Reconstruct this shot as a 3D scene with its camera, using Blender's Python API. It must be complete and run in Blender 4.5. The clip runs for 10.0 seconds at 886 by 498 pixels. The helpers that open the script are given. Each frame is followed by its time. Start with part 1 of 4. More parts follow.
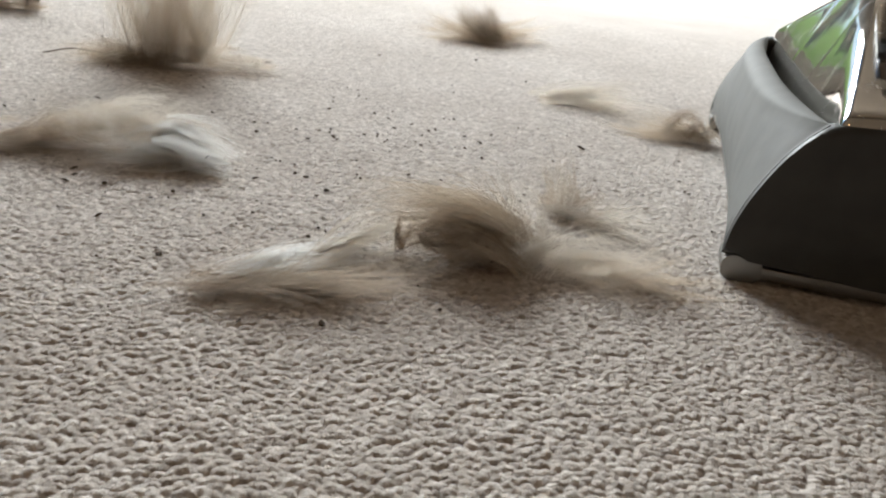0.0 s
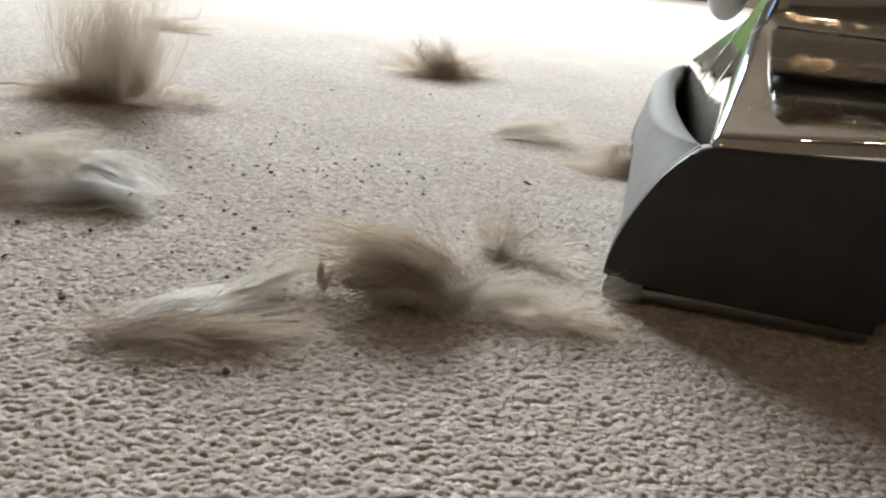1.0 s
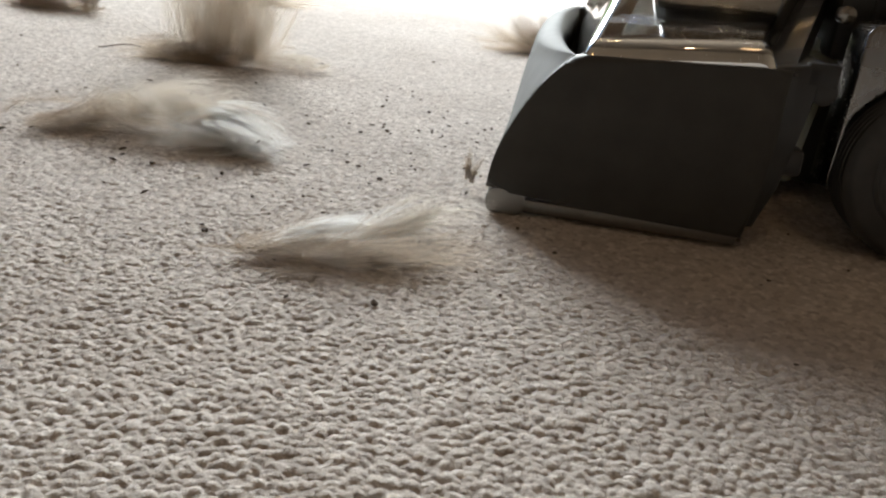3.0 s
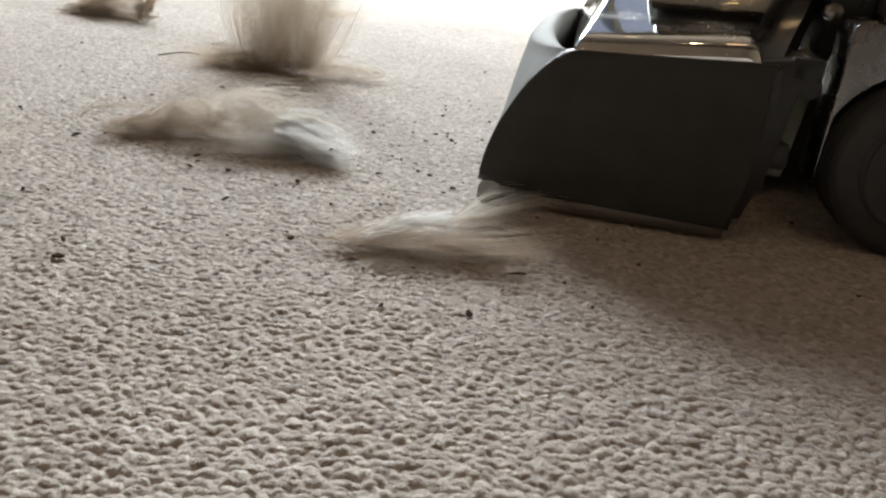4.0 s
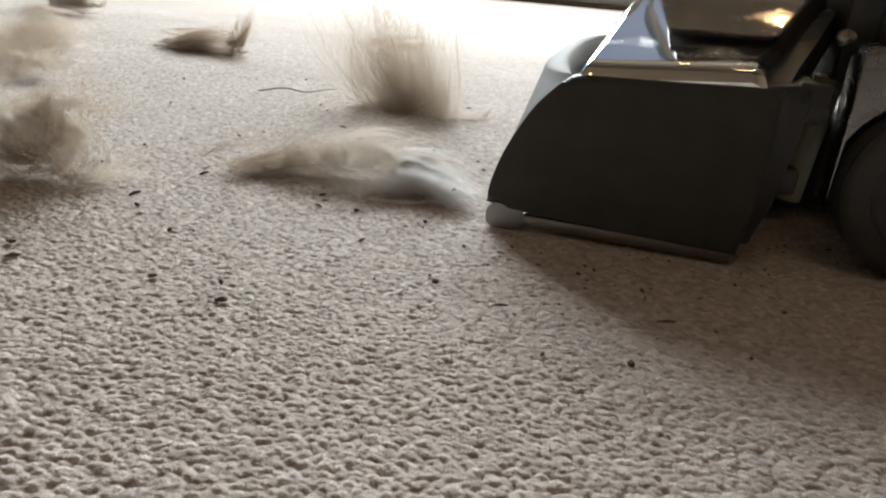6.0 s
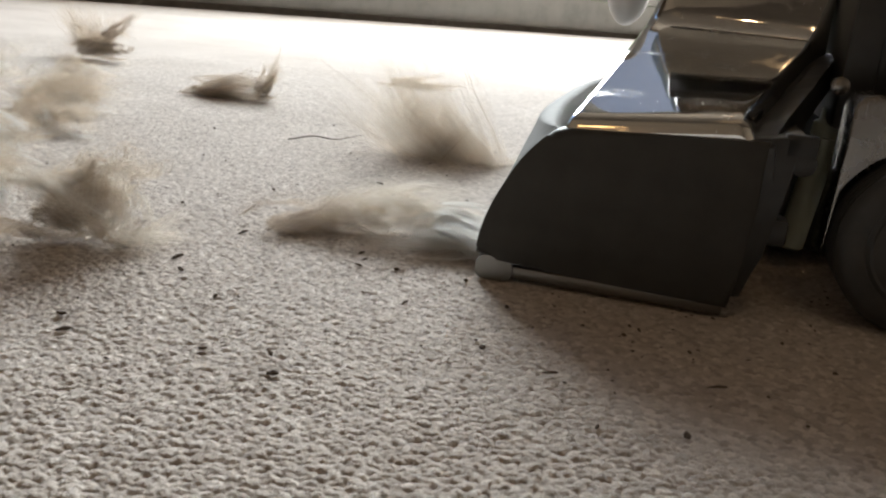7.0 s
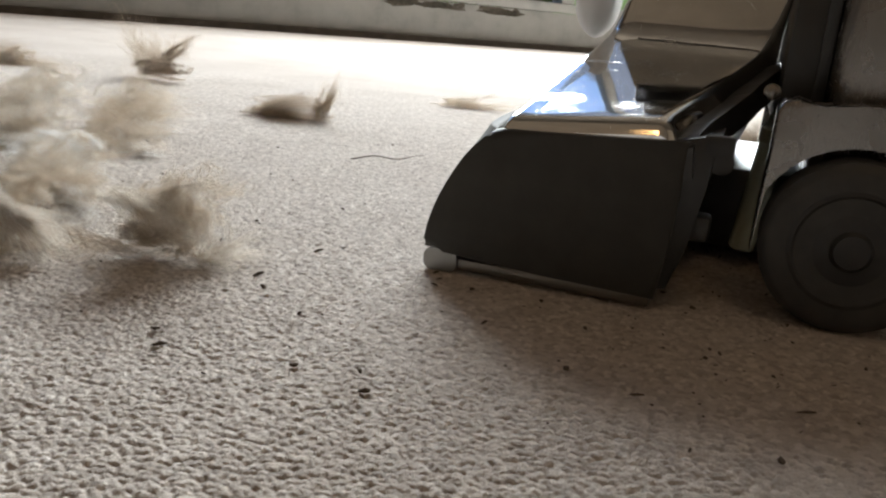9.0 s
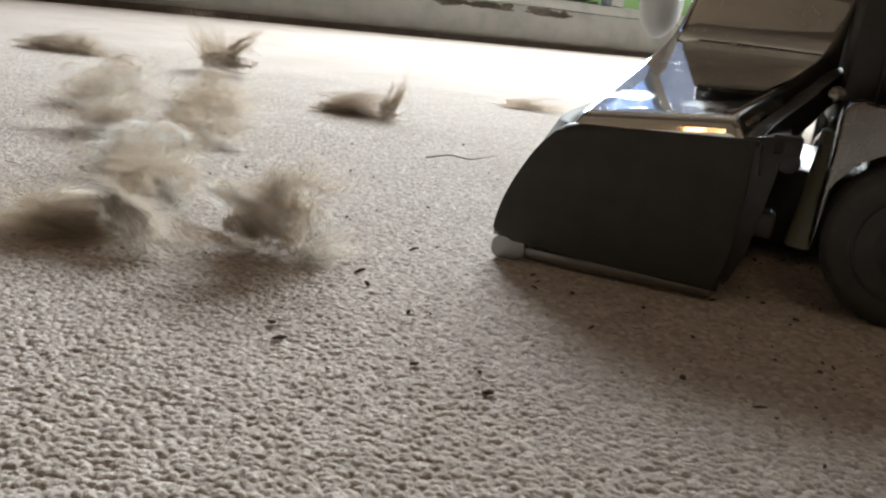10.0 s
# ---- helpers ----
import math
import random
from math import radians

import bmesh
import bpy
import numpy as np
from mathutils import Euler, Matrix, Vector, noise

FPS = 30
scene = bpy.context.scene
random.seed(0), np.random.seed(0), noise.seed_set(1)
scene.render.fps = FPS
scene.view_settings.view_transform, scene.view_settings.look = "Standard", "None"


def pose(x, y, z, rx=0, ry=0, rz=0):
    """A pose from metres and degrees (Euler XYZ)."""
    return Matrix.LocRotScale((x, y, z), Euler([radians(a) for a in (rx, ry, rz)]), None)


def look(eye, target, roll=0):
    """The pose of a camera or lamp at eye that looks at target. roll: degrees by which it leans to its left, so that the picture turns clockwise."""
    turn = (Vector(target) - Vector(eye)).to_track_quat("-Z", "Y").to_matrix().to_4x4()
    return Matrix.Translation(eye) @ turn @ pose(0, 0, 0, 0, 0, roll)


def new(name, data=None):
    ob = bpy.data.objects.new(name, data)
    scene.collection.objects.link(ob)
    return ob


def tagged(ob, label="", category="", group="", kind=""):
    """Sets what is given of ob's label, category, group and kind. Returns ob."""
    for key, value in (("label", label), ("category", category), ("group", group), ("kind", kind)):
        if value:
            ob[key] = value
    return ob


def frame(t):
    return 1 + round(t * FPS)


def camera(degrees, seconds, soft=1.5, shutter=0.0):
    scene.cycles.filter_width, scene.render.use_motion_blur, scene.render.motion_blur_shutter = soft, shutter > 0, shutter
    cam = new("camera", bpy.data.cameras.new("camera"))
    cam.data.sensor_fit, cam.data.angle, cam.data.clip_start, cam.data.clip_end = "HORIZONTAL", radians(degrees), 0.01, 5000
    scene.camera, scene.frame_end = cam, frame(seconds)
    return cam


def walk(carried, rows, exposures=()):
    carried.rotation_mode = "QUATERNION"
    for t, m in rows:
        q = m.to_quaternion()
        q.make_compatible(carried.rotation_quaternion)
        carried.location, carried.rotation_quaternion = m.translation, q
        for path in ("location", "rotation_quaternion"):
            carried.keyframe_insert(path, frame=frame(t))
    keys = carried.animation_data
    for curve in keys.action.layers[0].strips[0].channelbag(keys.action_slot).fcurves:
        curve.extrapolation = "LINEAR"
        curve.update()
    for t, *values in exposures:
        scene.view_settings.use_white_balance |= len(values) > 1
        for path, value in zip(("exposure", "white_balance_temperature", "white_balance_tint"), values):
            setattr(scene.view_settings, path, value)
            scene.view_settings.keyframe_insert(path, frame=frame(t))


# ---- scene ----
# Camera: handheld close to a carpet, following a vacuum cleaner's floor nozzle.
cam = camera(54.5, 10.0, soft=2.2)
PATH = [  # seconds, eye, yaw to the left, pitch, roll
    (0.0, -0.0281, -0.0098, 0.1883, -4.51, -21.80, 6.67),
    (0.5, -0.0263, -0.0068, 0.1901, -4.87, -20.31, 6.89),
    (1.0, 0.0021, 0.0080, 0.1876, -5.81, -19.39, 6.77),
    (1.5, -0.0164, -0.0035, 0.1696, -4.40, -19.86, 7.25),
    (2.0, -0.0272, -0.0015, 0.1547, -2.89, -20.25, 7.42),
    (2.5, -0.0259, 0.0045, 0.1569, -2.07, -20.26, 7.27),
    (4.0, -0.0637, 0.0114, 0.1500, 0.52, -19.71, 7.35),
    (4.5, -0.0760, 0.0118, 0.1497, 1.56, -19.29, 7.28),
    (5.0, -0.0960, 0.0112, 0.1508, 2.96, -18.92, 7.17),
    (6.5, -0.1208, 0.0133, 0.1563, 4.51, -17.71, 6.43),
    (7.0, -0.1314, 0.0161, 0.1695, 5.33, -16.71, 5.72),
    (7.5, -0.1339, 0.0172, 0.1677, 5.79, -16.29, 5.63),
    (8.0, -0.1387, 0.0180, 0.1690, 6.12, -15.90, 5.79),
    (8.5, -0.1520, 0.0078, 0.1720, 7.24, -15.60, 5.91),
    (9.0, -0.1549, 0.0081, 0.1696, 8.00, -15.72, 5.58),
    (9.5, -0.1670, 0.0073, 0.1705, 8.83, -15.79, 5.50),
    (10.0, -0.1980, 0.0020, 0.1655, 10.16, -15.98, 6.89),
]
EXPOSURE = [(0.0, -0.22), (1.0, -0.22), (2.5, -0.06), (5.0, -0.10), (10.0, -0.14)]
walk(cam, [(t, pose(x, y, z, 0, 0, yaw) @ pose(0, 0, 0, 90 + pitch) @ pose(0, 0, 0, 0, 0, roll)) for t, x, y, z, yaw, pitch, roll in PATH], EXPOSURE)

# The vacuum cleaner's way: seconds, front near corner of the nozzle on the floor, heading.
VAC = [
    (0.0, 0.1730, 0.4524, 17.5),
    (0.5, 0.1690, 0.4561, 17.5),
    (1.0, 0.1460, 0.4740, 17.5),
    (1.5, 0.0810, 0.4730, 16),
    (2.0, 0.0440, 0.4825, 11.5),
    (2.5, 0.0238, 0.4944, 9),
    (4.0, -0.0527, 0.5219, 6.5),
    (4.5, -0.0711, 0.5222, 6),
    (5.0, -0.0930, 0.5225, 6),
    (6.5, -0.1418, 0.5306, 7.5),
    (7.0, -0.1590, 0.5270, 8.5),
    (7.5, -0.1780, 0.5329, 9.5),
    (8.0, -0.1965, 0.5340, 10),
    (8.5, -0.2240, 0.5330, 10),
    (9.0, -0.2451, 0.5528, 10),
    (9.5, -0.2551, 0.5530, 9.5),
    (10.0, -0.2680, 0.5760, 9.5),
]


def vac_pose(t):
    """The cleaner's pose at a time, between its rows on a straight line."""
    ts = [r[0] for r in VAC]
    x, y, h = (float(np.interp(t, ts, [r[k] for r in VAC])) for k in (1, 2, 3))
    return pose(x, y, 0, 0, 0, -h)


# ---- light: an overcast sky through a wide garden window, two warm ceiling lamps ----
ROOM = pose(0, 0, 0, 0, 0, 43.2)  # room axes: x along the window wall, y towards it
WALL_Y, WEST, EAST, BACK, HIGH = 3.72, -2.6, 6.4, -4.2, 4.05
RAIL, HEAD = 0.24, 3.9
WIN_0, WIN_1, PANES = 0.0, 6.2, 6
STEP = (WIN_1 - WIN_0 - 0.09) / PANES

world = bpy.data.worlds.new("sky")
scene.world = world
world.use_nodes = True
wn = world.node_tree.nodes
sky = wn.new("ShaderNodeTexSky")
sky.sky_type, sky.sun_disc = "NISHITA", False
sky.sun_elevation, sky.sun_rotation = radians(48), radians(60)
sky.air_density, sky.dust_density = 1.0, 3.0
world.node_tree.links.new(sky.outputs[0], wn["Background"].inputs[0])
wn["Background"].inputs[1].default_value = 0.11

sun_data = bpy.data.lights.new("sun", "SUN")
sun_data.energy, sun_data.angle, sun_data.color = 1.0, radians(14), (1.0, 0.95, 0.88)
sun = new("sun", sun_data)
sun.matrix_world = look((0, 0, 5), Vector((0, 0, 5)) - Vector((0.3, 0.65, 0.9)))

pane_light = bpy.data.lights.new("pane_light", "AREA")  # the sky's light in the window's opening
pane_light.shape, pane_light.size, pane_light.size_y = "RECTANGLE", 3.7, 1.25
pane_light.energy, pane_light.color = 725, (0.93, 0.985, 1.0)
new("pane_light", pane_light).matrix_world = ROOM @ pose(3.05, WALL_Y - 0.02, 1.85, -90, 0, 0)

CEILING_LAMPS = ((0.10, 2.70), (0.05, -1.30), (0.55, -0.85))
for x, y in CEILING_LAMPS[1:]:  # the light of the two lamps at the back of the room
    warm = bpy.data.lights.new("lamp_light", "SPOT")
    warm.energy, warm.color, warm.spot_size, warm.shadow_soft_size = 10, (1.0, 0.66, 0.36), radians(120), 0.04
    new("lamp_light", warm).matrix_world = pose(x, y, HIGH - 0.06)


# ---- materials ----
def mat(name, base, rough=0.6, metal=0.0, spec=0.5):
    m = bpy.data.materials.new(name)
    m.use_nodes = True
    b = m.node_tree.nodes["Principled BSDF"]
    b.inputs["Base Color"].default_value = (*base, 1)
    b.inputs["Roughness"].default_value = rough
    b.inputs["Metallic"].default_value = metal
    b.inputs["Specular IOR Level"].default_value = spec
    return m


def nodes(m):
    return m.node_tree.nodes, m.node_tree.links, m.node_tree.nodes["Principled BSDF"]


def noise_tex(m, scale, detail=4.0, rough=0.55, stretch=None):
    n, l, b = nodes(m)
    tc = n.new("ShaderNodeTexCoord")
    tex = n.new("ShaderNodeTexNoise")
    tex.inputs["Scale"].default_value, tex.inputs["Detail"].default_value = scale, detail
    tex.inputs["Roughness"].default_value = rough
    if stretch:
        mp = n.new("ShaderNodeMapping")
        mp.inputs["Scale"].default_value = stretch
        l.new(tc.outputs["Object"], mp.inputs[0])
        l.new(mp.outputs[0], tex.inputs[0])
    else:
        l.new(tc.outputs["Object"], tex.inputs[0])
    return tex.outputs[0]


def ramp(m, value, stops):
    n, l, b = nodes(m)
    r = n.new("ShaderNodeValToRGB")
    while len(r.color_ramp.elements) < len(stops):
        r.color_ramp.elements.new(0.5)
    for e, (p, c) in zip(r.color_ramp.elements, stops):
        e.position, e.color = p, (*c, 1)
    l.new(value, r.inputs[0])
    return r.outputs[0]


def remap(m, value, a, b2, lo, hi):
    n, l, b = nodes(m)
    r = n.new("ShaderNodeMapRange")
    for k, v in zip(range(1, 5), (a, b2, lo, hi)):
        r.inputs[k].default_value = v
    l.new(value, r.inputs[0])
    return r.outputs[0]


def bump(m, value, strength, distance):
    n, l, b = nodes(m)
    bp = n.new("ShaderNodeBump")
    bp.inputs["Strength"].default_value, bp.inputs["Distance"].default_value = strength, distance
    l.new(value, bp.inputs["Height"])
    l.new(bp.outputs[0], b.inputs["Normal"])


def speckled(name, stops, scale, rough=0.6, metal=0.0, relief=0.2, depth=0.001, spec=0.5):
    m = mat(name, stops[0][1], rough, metal, spec)
    n, l, b = nodes(m)
    v = noise_tex(m, scale, 6)
    l.new(ramp(m, v, stops), b.inputs["Base Color"])
    bump(m, noise_tex(m, scale * 6, 3), relief, depth)
    return m


def mixed(m, a, b2, f):
    n, l, b = nodes(m)
    x = n.new("ShaderNodeMix")
    x.data_type = "RGBA"
    x.blend_type = "MULTIPLY"
    x.inputs[0].default_value = f
    l.new(a, x.inputs[6])
    l.new(b2, x.inputs[7])
    return x.outputs[2]


def carpet_material(name, fine):
    m = mat(name, (0.5, 0.44, 0.4), 0.95, 0, 0.1)
    n, l, b = nodes(m)
    at = n.new("ShaderNodeAttribute")
    at.attribute_name = "tuft"
    yarn = ramp(m, at.outputs["Fac"] if fine else noise_tex(m, 180, 2), [(0.0, (0.44, 0.382, 0.335)), (0.3, (0.580, 0.516, 0.460)), (0.75, (0.680, 0.612, 0.552)), (1.0, (0.83, 0.765, 0.70))])
    soil = ramp(m, noise_tex(m, 5, 5), [(0.3, (0.84, 0.82, 0.80)), (0.65, (1, 1, 1))])
    fibre = ramp(m, noise_tex(m, 1500, 2), [(0.3, (0.78, 0.77, 0.76)), (0.7, (1, 1, 1))])
    l.new(mixed(m, mixed(m, yarn, soil, 1.0), fibre, 1.0), b.inputs["Base Color"])
    b.inputs["Sheen Weight"].default_value = 0.25
    b.inputs["Sheen Roughness"].default_value = 0.5
    bump(m, noise_tex(m, 520, 4, 0.75), 0.8, 0.0016)
    return m


def metal_material(name, base, rough, haze):
    """Polished metal, smeared and finely scratched."""
    m = mat(name, base, rough, 1.0)
    n, l, b = nodes(m)
    smear = noise_tex(m, 28, 5, 0.6, (1, 2.2, 1))
    scratch = noise_tex(m, 160, 3, 0.8, (9, 0.5, 1))
    add = n.new("ShaderNodeMath")
    add.operation = "ADD"
    l.new(remap(m, smear, 0.54, 0.72, rough, rough + haze), add.inputs[0])
    l.new(remap(m, scratch, 0.62, 0.72, 0.0, haze), add.inputs[1])
    l.new(add.outputs[0], b.inputs["Roughness"])
    l.new(ramp(m, smear, [(0.3, base), (0.8, tuple(c * 0.86 for c in base))]), b.inputs["Base Color"])
    bump(m, noise_tex(m, 9, 2), 0.08, 0.004)
    return m


def hair_material(name, dark, light):
    m = mat(name, light, 0.55, 0, 0.3)
    n, l, b = nodes(m)
    geo = n.new("ShaderNodeNewGeometry")
    at = n.new("ShaderNodeAttribute")
    at.attribute_name = "tone"
    mean = n.new("ShaderNodeMix")
    mean.inputs[0].default_value = 0.35
    l.new(at.outputs["Fac"], mean.inputs[2])
    l.new(geo.outputs["Random Per Island"], mean.inputs[3])
    col = ramp(m, mean.outputs[0], [(0.0, dark), (0.55, tuple((a + c) / 2 for a, c in zip(dark, light))), (1.0, light)])
    l.new(col, b.inputs["Base Color"])
    tr = n.new("ShaderNodeBsdfTranslucent")
    l.new(col, tr.inputs[0])
    mx = n.new("ShaderNodeMixShader")
    mx.inputs[0].default_value = 0.72
    l.new(b.outputs[0], mx.inputs[1])
    l.new(tr.outputs[0], mx.inputs[2])
    l.new(mx.outputs[0], n["Material Output"].inputs[0])
    return m


def glow(name, colour, strength):
    m = mat(name, colour, 0.5)
    n, l, b = nodes(m)
    b.inputs["Emission Color"].default_value = (*colour, 1)
    b.inputs["Emission Strength"].default_value = strength
    return m


CARPET = carpet_material("wool_carpet", True)
CARPET_FAR = carpet_material("wool_carpet_plain", False)
CHROME = metal_material("polished_nozzle_metal", (0.76, 0.745, 0.71), 0.04, 0.24)
WORN = metal_material("worn_plate_metal", (0.24, 0.23, 0.215), 0.38, 0.2)
PEWTER = metal_material("pewter_metal", (0.25, 0.235, 0.22), 0.26, 0.15)
# one grey rubber twice: darkened for the shaded ends, lightened for the window-lit front
RUBBER_SHADED = speckled("grey_rubber_shaded", [(0.3, (0.033, 0.031, 0.027)), (0.7, (0.046, 0.043, 0.038))], 40, 0.55, 0, 0.15, 0.0004, 0.25)
RUBBER_LIT = speckled("grey_rubber_lit", [(0.3, (0.125, 0.125, 0.115)), (0.7, (0.155, 0.153, 0.142))], 40, 0.75, 0, 0.1, 0.0003, 0.2)
PALE_GREEN = speckled("pale_green_plastic", [(0.3, (0.36, 0.40, 0.35)), (0.7, (0.44, 0.48, 0.42))], 50, 0.4, 0, 0.1, 0.0003)
BLACK = speckled("black_plastic", [(0.3, (0.018, 0.018, 0.018)), (0.7, (0.03, 0.029, 0.028))], 60, 0.4, 0, 0.1, 0.0003)
TYRE = speckled("tyre_rubber", [(0.3, (0.03, 0.03, 0.03)), (0.7, (0.05, 0.048, 0.045))], 70, 0.5, 0, 0.2, 0.0004)
WHITE_PLASTIC = speckled("white_plastic", [(0.3, (0.62, 0.62, 0.63)), (0.7, (0.72, 0.72, 0.72))], 30, 0.35, 0, 0.05, 0.0003)
BRISTLE = speckled("bristle", [(0.3, (0.05, 0.05, 0.045)), (0.7, (0.14, 0.13, 0.11))], 300, 0.8)
HAIR_DARK = hair_material("brown_dog_hair", (0.44, 0.36, 0.28), (0.86, 0.78, 0.68))
HAIR_MID = hair_material("tan_dog_hair", (0.70, 0.61, 0.50), (0.95, 0.90, 0.83))
HAIR_PALE = hair_material("cream_dog_hair", (0.80, 0.74, 0.66), (0.95, 0.92, 0.87))
HAIR_WHITE = hair_material("white_dog_hair", (0.90, 0.88, 0.85), (0.97, 0.965, 0.95))
DIRT = speckled("dry_dirt", [(0.3, (0.07, 0.052, 0.04)), (0.7, (0.15, 0.115, 0.085))], 600, 0.9, 0, 0.5, 0.0005)
PLASTER = speckled("painted_plaster", [(0.3, (0.15, 0.112, 0.078)), (0.7, (0.19, 0.143, 0.102))], 3, 0.85, 0, 0.1, 0.001)
CEILING = speckled("ceiling_paint", [(0.3, (0.085, 0.066, 0.049)), (0.7, (0.11, 0.086, 0.065))], 3, 0.9, 0, 0.1, 0.001)
FLAKED = speckled("old_white_gloss_paint", [(0.3, (0.36, 0.37, 0.36)), (0.5, (0.44, 0.45, 0.435)), (0.8, (0.50, 0.51, 0.49))], 9, 0.45, 0, 0.3, 0.002)
BARE = speckled("bare_grey_wood", [(0.3, (0.10, 0.09, 0.075)), (0.7, (0.2, 0.18, 0.15))], 60, 0.9, 0, 0.5, 0.002)
STEM_AND_SHADE = speckled("dark_stem_wood_and_gap_shade", [(0.3, (0.06, 0.05, 0.04)), (0.7, (0.12, 0.10, 0.08))], 20, 0.7)
LAWN = speckled("lawn_grass", [(0.3, (0.05, 0.09, 0.025)), (0.7, (0.12, 0.17, 0.05))], 8, 0.95, 0, 0.6, 0.02)
HEDGE = speckled("hedge_leaf", [(0.3, (0.04, 0.08, 0.02)), (0.7, (0.11, 0.17, 0.05))], 14, 0.7)
# trees and sky as a glowing gradient, added to brighten the metal's reflections
BACKDROP = mat("garden_distance_glow", (0.2, 0.3, 0.15), 0.9)
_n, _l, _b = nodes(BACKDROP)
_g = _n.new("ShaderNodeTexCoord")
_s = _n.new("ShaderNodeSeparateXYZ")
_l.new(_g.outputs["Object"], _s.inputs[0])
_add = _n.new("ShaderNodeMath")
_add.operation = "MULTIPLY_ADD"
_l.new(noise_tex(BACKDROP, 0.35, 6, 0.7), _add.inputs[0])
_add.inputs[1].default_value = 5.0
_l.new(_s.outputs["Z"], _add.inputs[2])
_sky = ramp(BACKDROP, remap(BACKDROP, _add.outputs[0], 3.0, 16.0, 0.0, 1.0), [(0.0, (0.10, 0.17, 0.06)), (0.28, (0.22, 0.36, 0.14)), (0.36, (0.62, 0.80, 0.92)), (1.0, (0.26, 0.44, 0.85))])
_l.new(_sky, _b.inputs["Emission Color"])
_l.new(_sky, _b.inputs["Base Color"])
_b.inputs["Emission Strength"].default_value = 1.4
LAMP = glow("warm_lamp", (1.0, 0.62, 0.28), 40)
SHADE = glow("amber_shade", (1.0, 0.60, 0.25), 7)

GLASS = bpy.data.materials.new("window_glass")
GLASS.use_nodes = True
_n, _l, _b = nodes(GLASS)
_b.inputs["Base Color"].default_value = (1, 1, 1, 1)
_b.inputs["Roughness"].default_value = 0.0
_b.inputs["Transmission Weight"].default_value = 1.0
_b.inputs["IOR"].default_value = 1.45


# ---- mesh helpers ----
def part(name, bm, material, parent=None, label=""):
    """Links a bmesh as one mesh object, under a thing or part if given."""
    me = bpy.data.meshes.new(name)
    bmesh.ops.recalc_face_normals(bm, faces=bm.faces)
    bm.to_mesh(me)
    bm.free()
    me.materials.append(material)
    ob = new(name, me)
    ob.parent = parent
    if label:
        tagged(ob, label)
    return ob


def raw(name, verts, faces, material, parent=None, label="", smooth=True):
    me = bpy.data.meshes.new(name)
    me.from_pydata(verts, [], faces)
    me.materials.append(material)
    if smooth:
        me.polygons.foreach_set("use_smooth", np.ones(len(me.polygons), bool))
    ob = new(name, me)
    ob.parent = parent
    if label:
        tagged(ob, label)
    return ob


def smooth(ob, angle=40):
    me = ob.data
    me.polygons.foreach_set("use_smooth", np.array([len(p.vertices) < 5 for p in me.polygons]))
    me.set_sharp_from_angle(angle=radians(angle))
    return ob


def box(x0, x1, y0, y1, z0, z1, bevel=0.0, segs=2):
    bm = bmesh.new()
    bmesh.ops.create_cube(bm, size=1)
    bmesh.ops.transform(bm, verts=bm.verts, matrix=Matrix.LocRotScale(((x0 + x1) / 2, (y0 + y1) / 2, (z0 + z1) / 2), None, (x1 - x0, y1 - y0, z1 - z0)))
    if bevel:
        bmesh.ops.bevel(bm, geom=bm.edges[:], offset=bevel, segments=segs, profile=0.5, affect="EDGES")
    return bm


def merged(*bms):
    out = bms[0]
    for b in bms[1:]:
        me = bpy.data.meshes.new("tmp")
        b.to_mesh(me)
        b.free()
        out.from_mesh(me)
        bpy.data.meshes.remove(me)
    return out


def prism(outline, y0, y1, bevel=0.0, segs=2):
    """An outline in x and z, pushed through from y0 to y1."""
    bm = bmesh.new()
    a = [bm.verts.new((x, y0, z)) for x, z in outline]
    b = [bm.verts.new((x, y1, z)) for x, z in outline]
    bm.faces.new(a)
    bm.faces.new(b[::-1])
    n = len(a)
    rim = []
    for i in range(n):
        bm.faces.new((a[i], b[i], b[(i + 1) % n], a[(i + 1) % n]))
    if bevel:
        rim = [e for e in bm.edges if abs(e.verts[0].co.y - e.verts[1].co.y) < 1e-6]
        bmesh.ops.bevel(bm, geom=rim, offset=bevel, segments=segs, profile=0.5, affect="EDGES")
    return bm


def lathe(profile, steps=48):
    """A profile of (radius, y) turned about the y axis."""
    bm = bmesh.new()
    rings = []
    for r, y in profile:
        rings.append([bm.verts.new((r * math.cos(2 * math.pi * k / steps), y, r * math.sin(2 * math.pi * k / steps))) for k in range(steps)])
    for a, b in zip(rings, rings[1:]):
        for k in range(steps):
            bm.faces.new((a[k], a[(k + 1) % steps], b[(k + 1) % steps], b[k]))
    bm.faces.new(rings[0])
    bm.faces.new(rings[-1][::-1])
    return bm


def shift(bm, m):
    bmesh.ops.transform(bm, verts=bm.verts, matrix=m)
    return bm


# ---- the carpet ----
RNG = np.random.default_rng(7)
TABLE = RNG.random((8, 256, 256))
PITCH = 0.0032


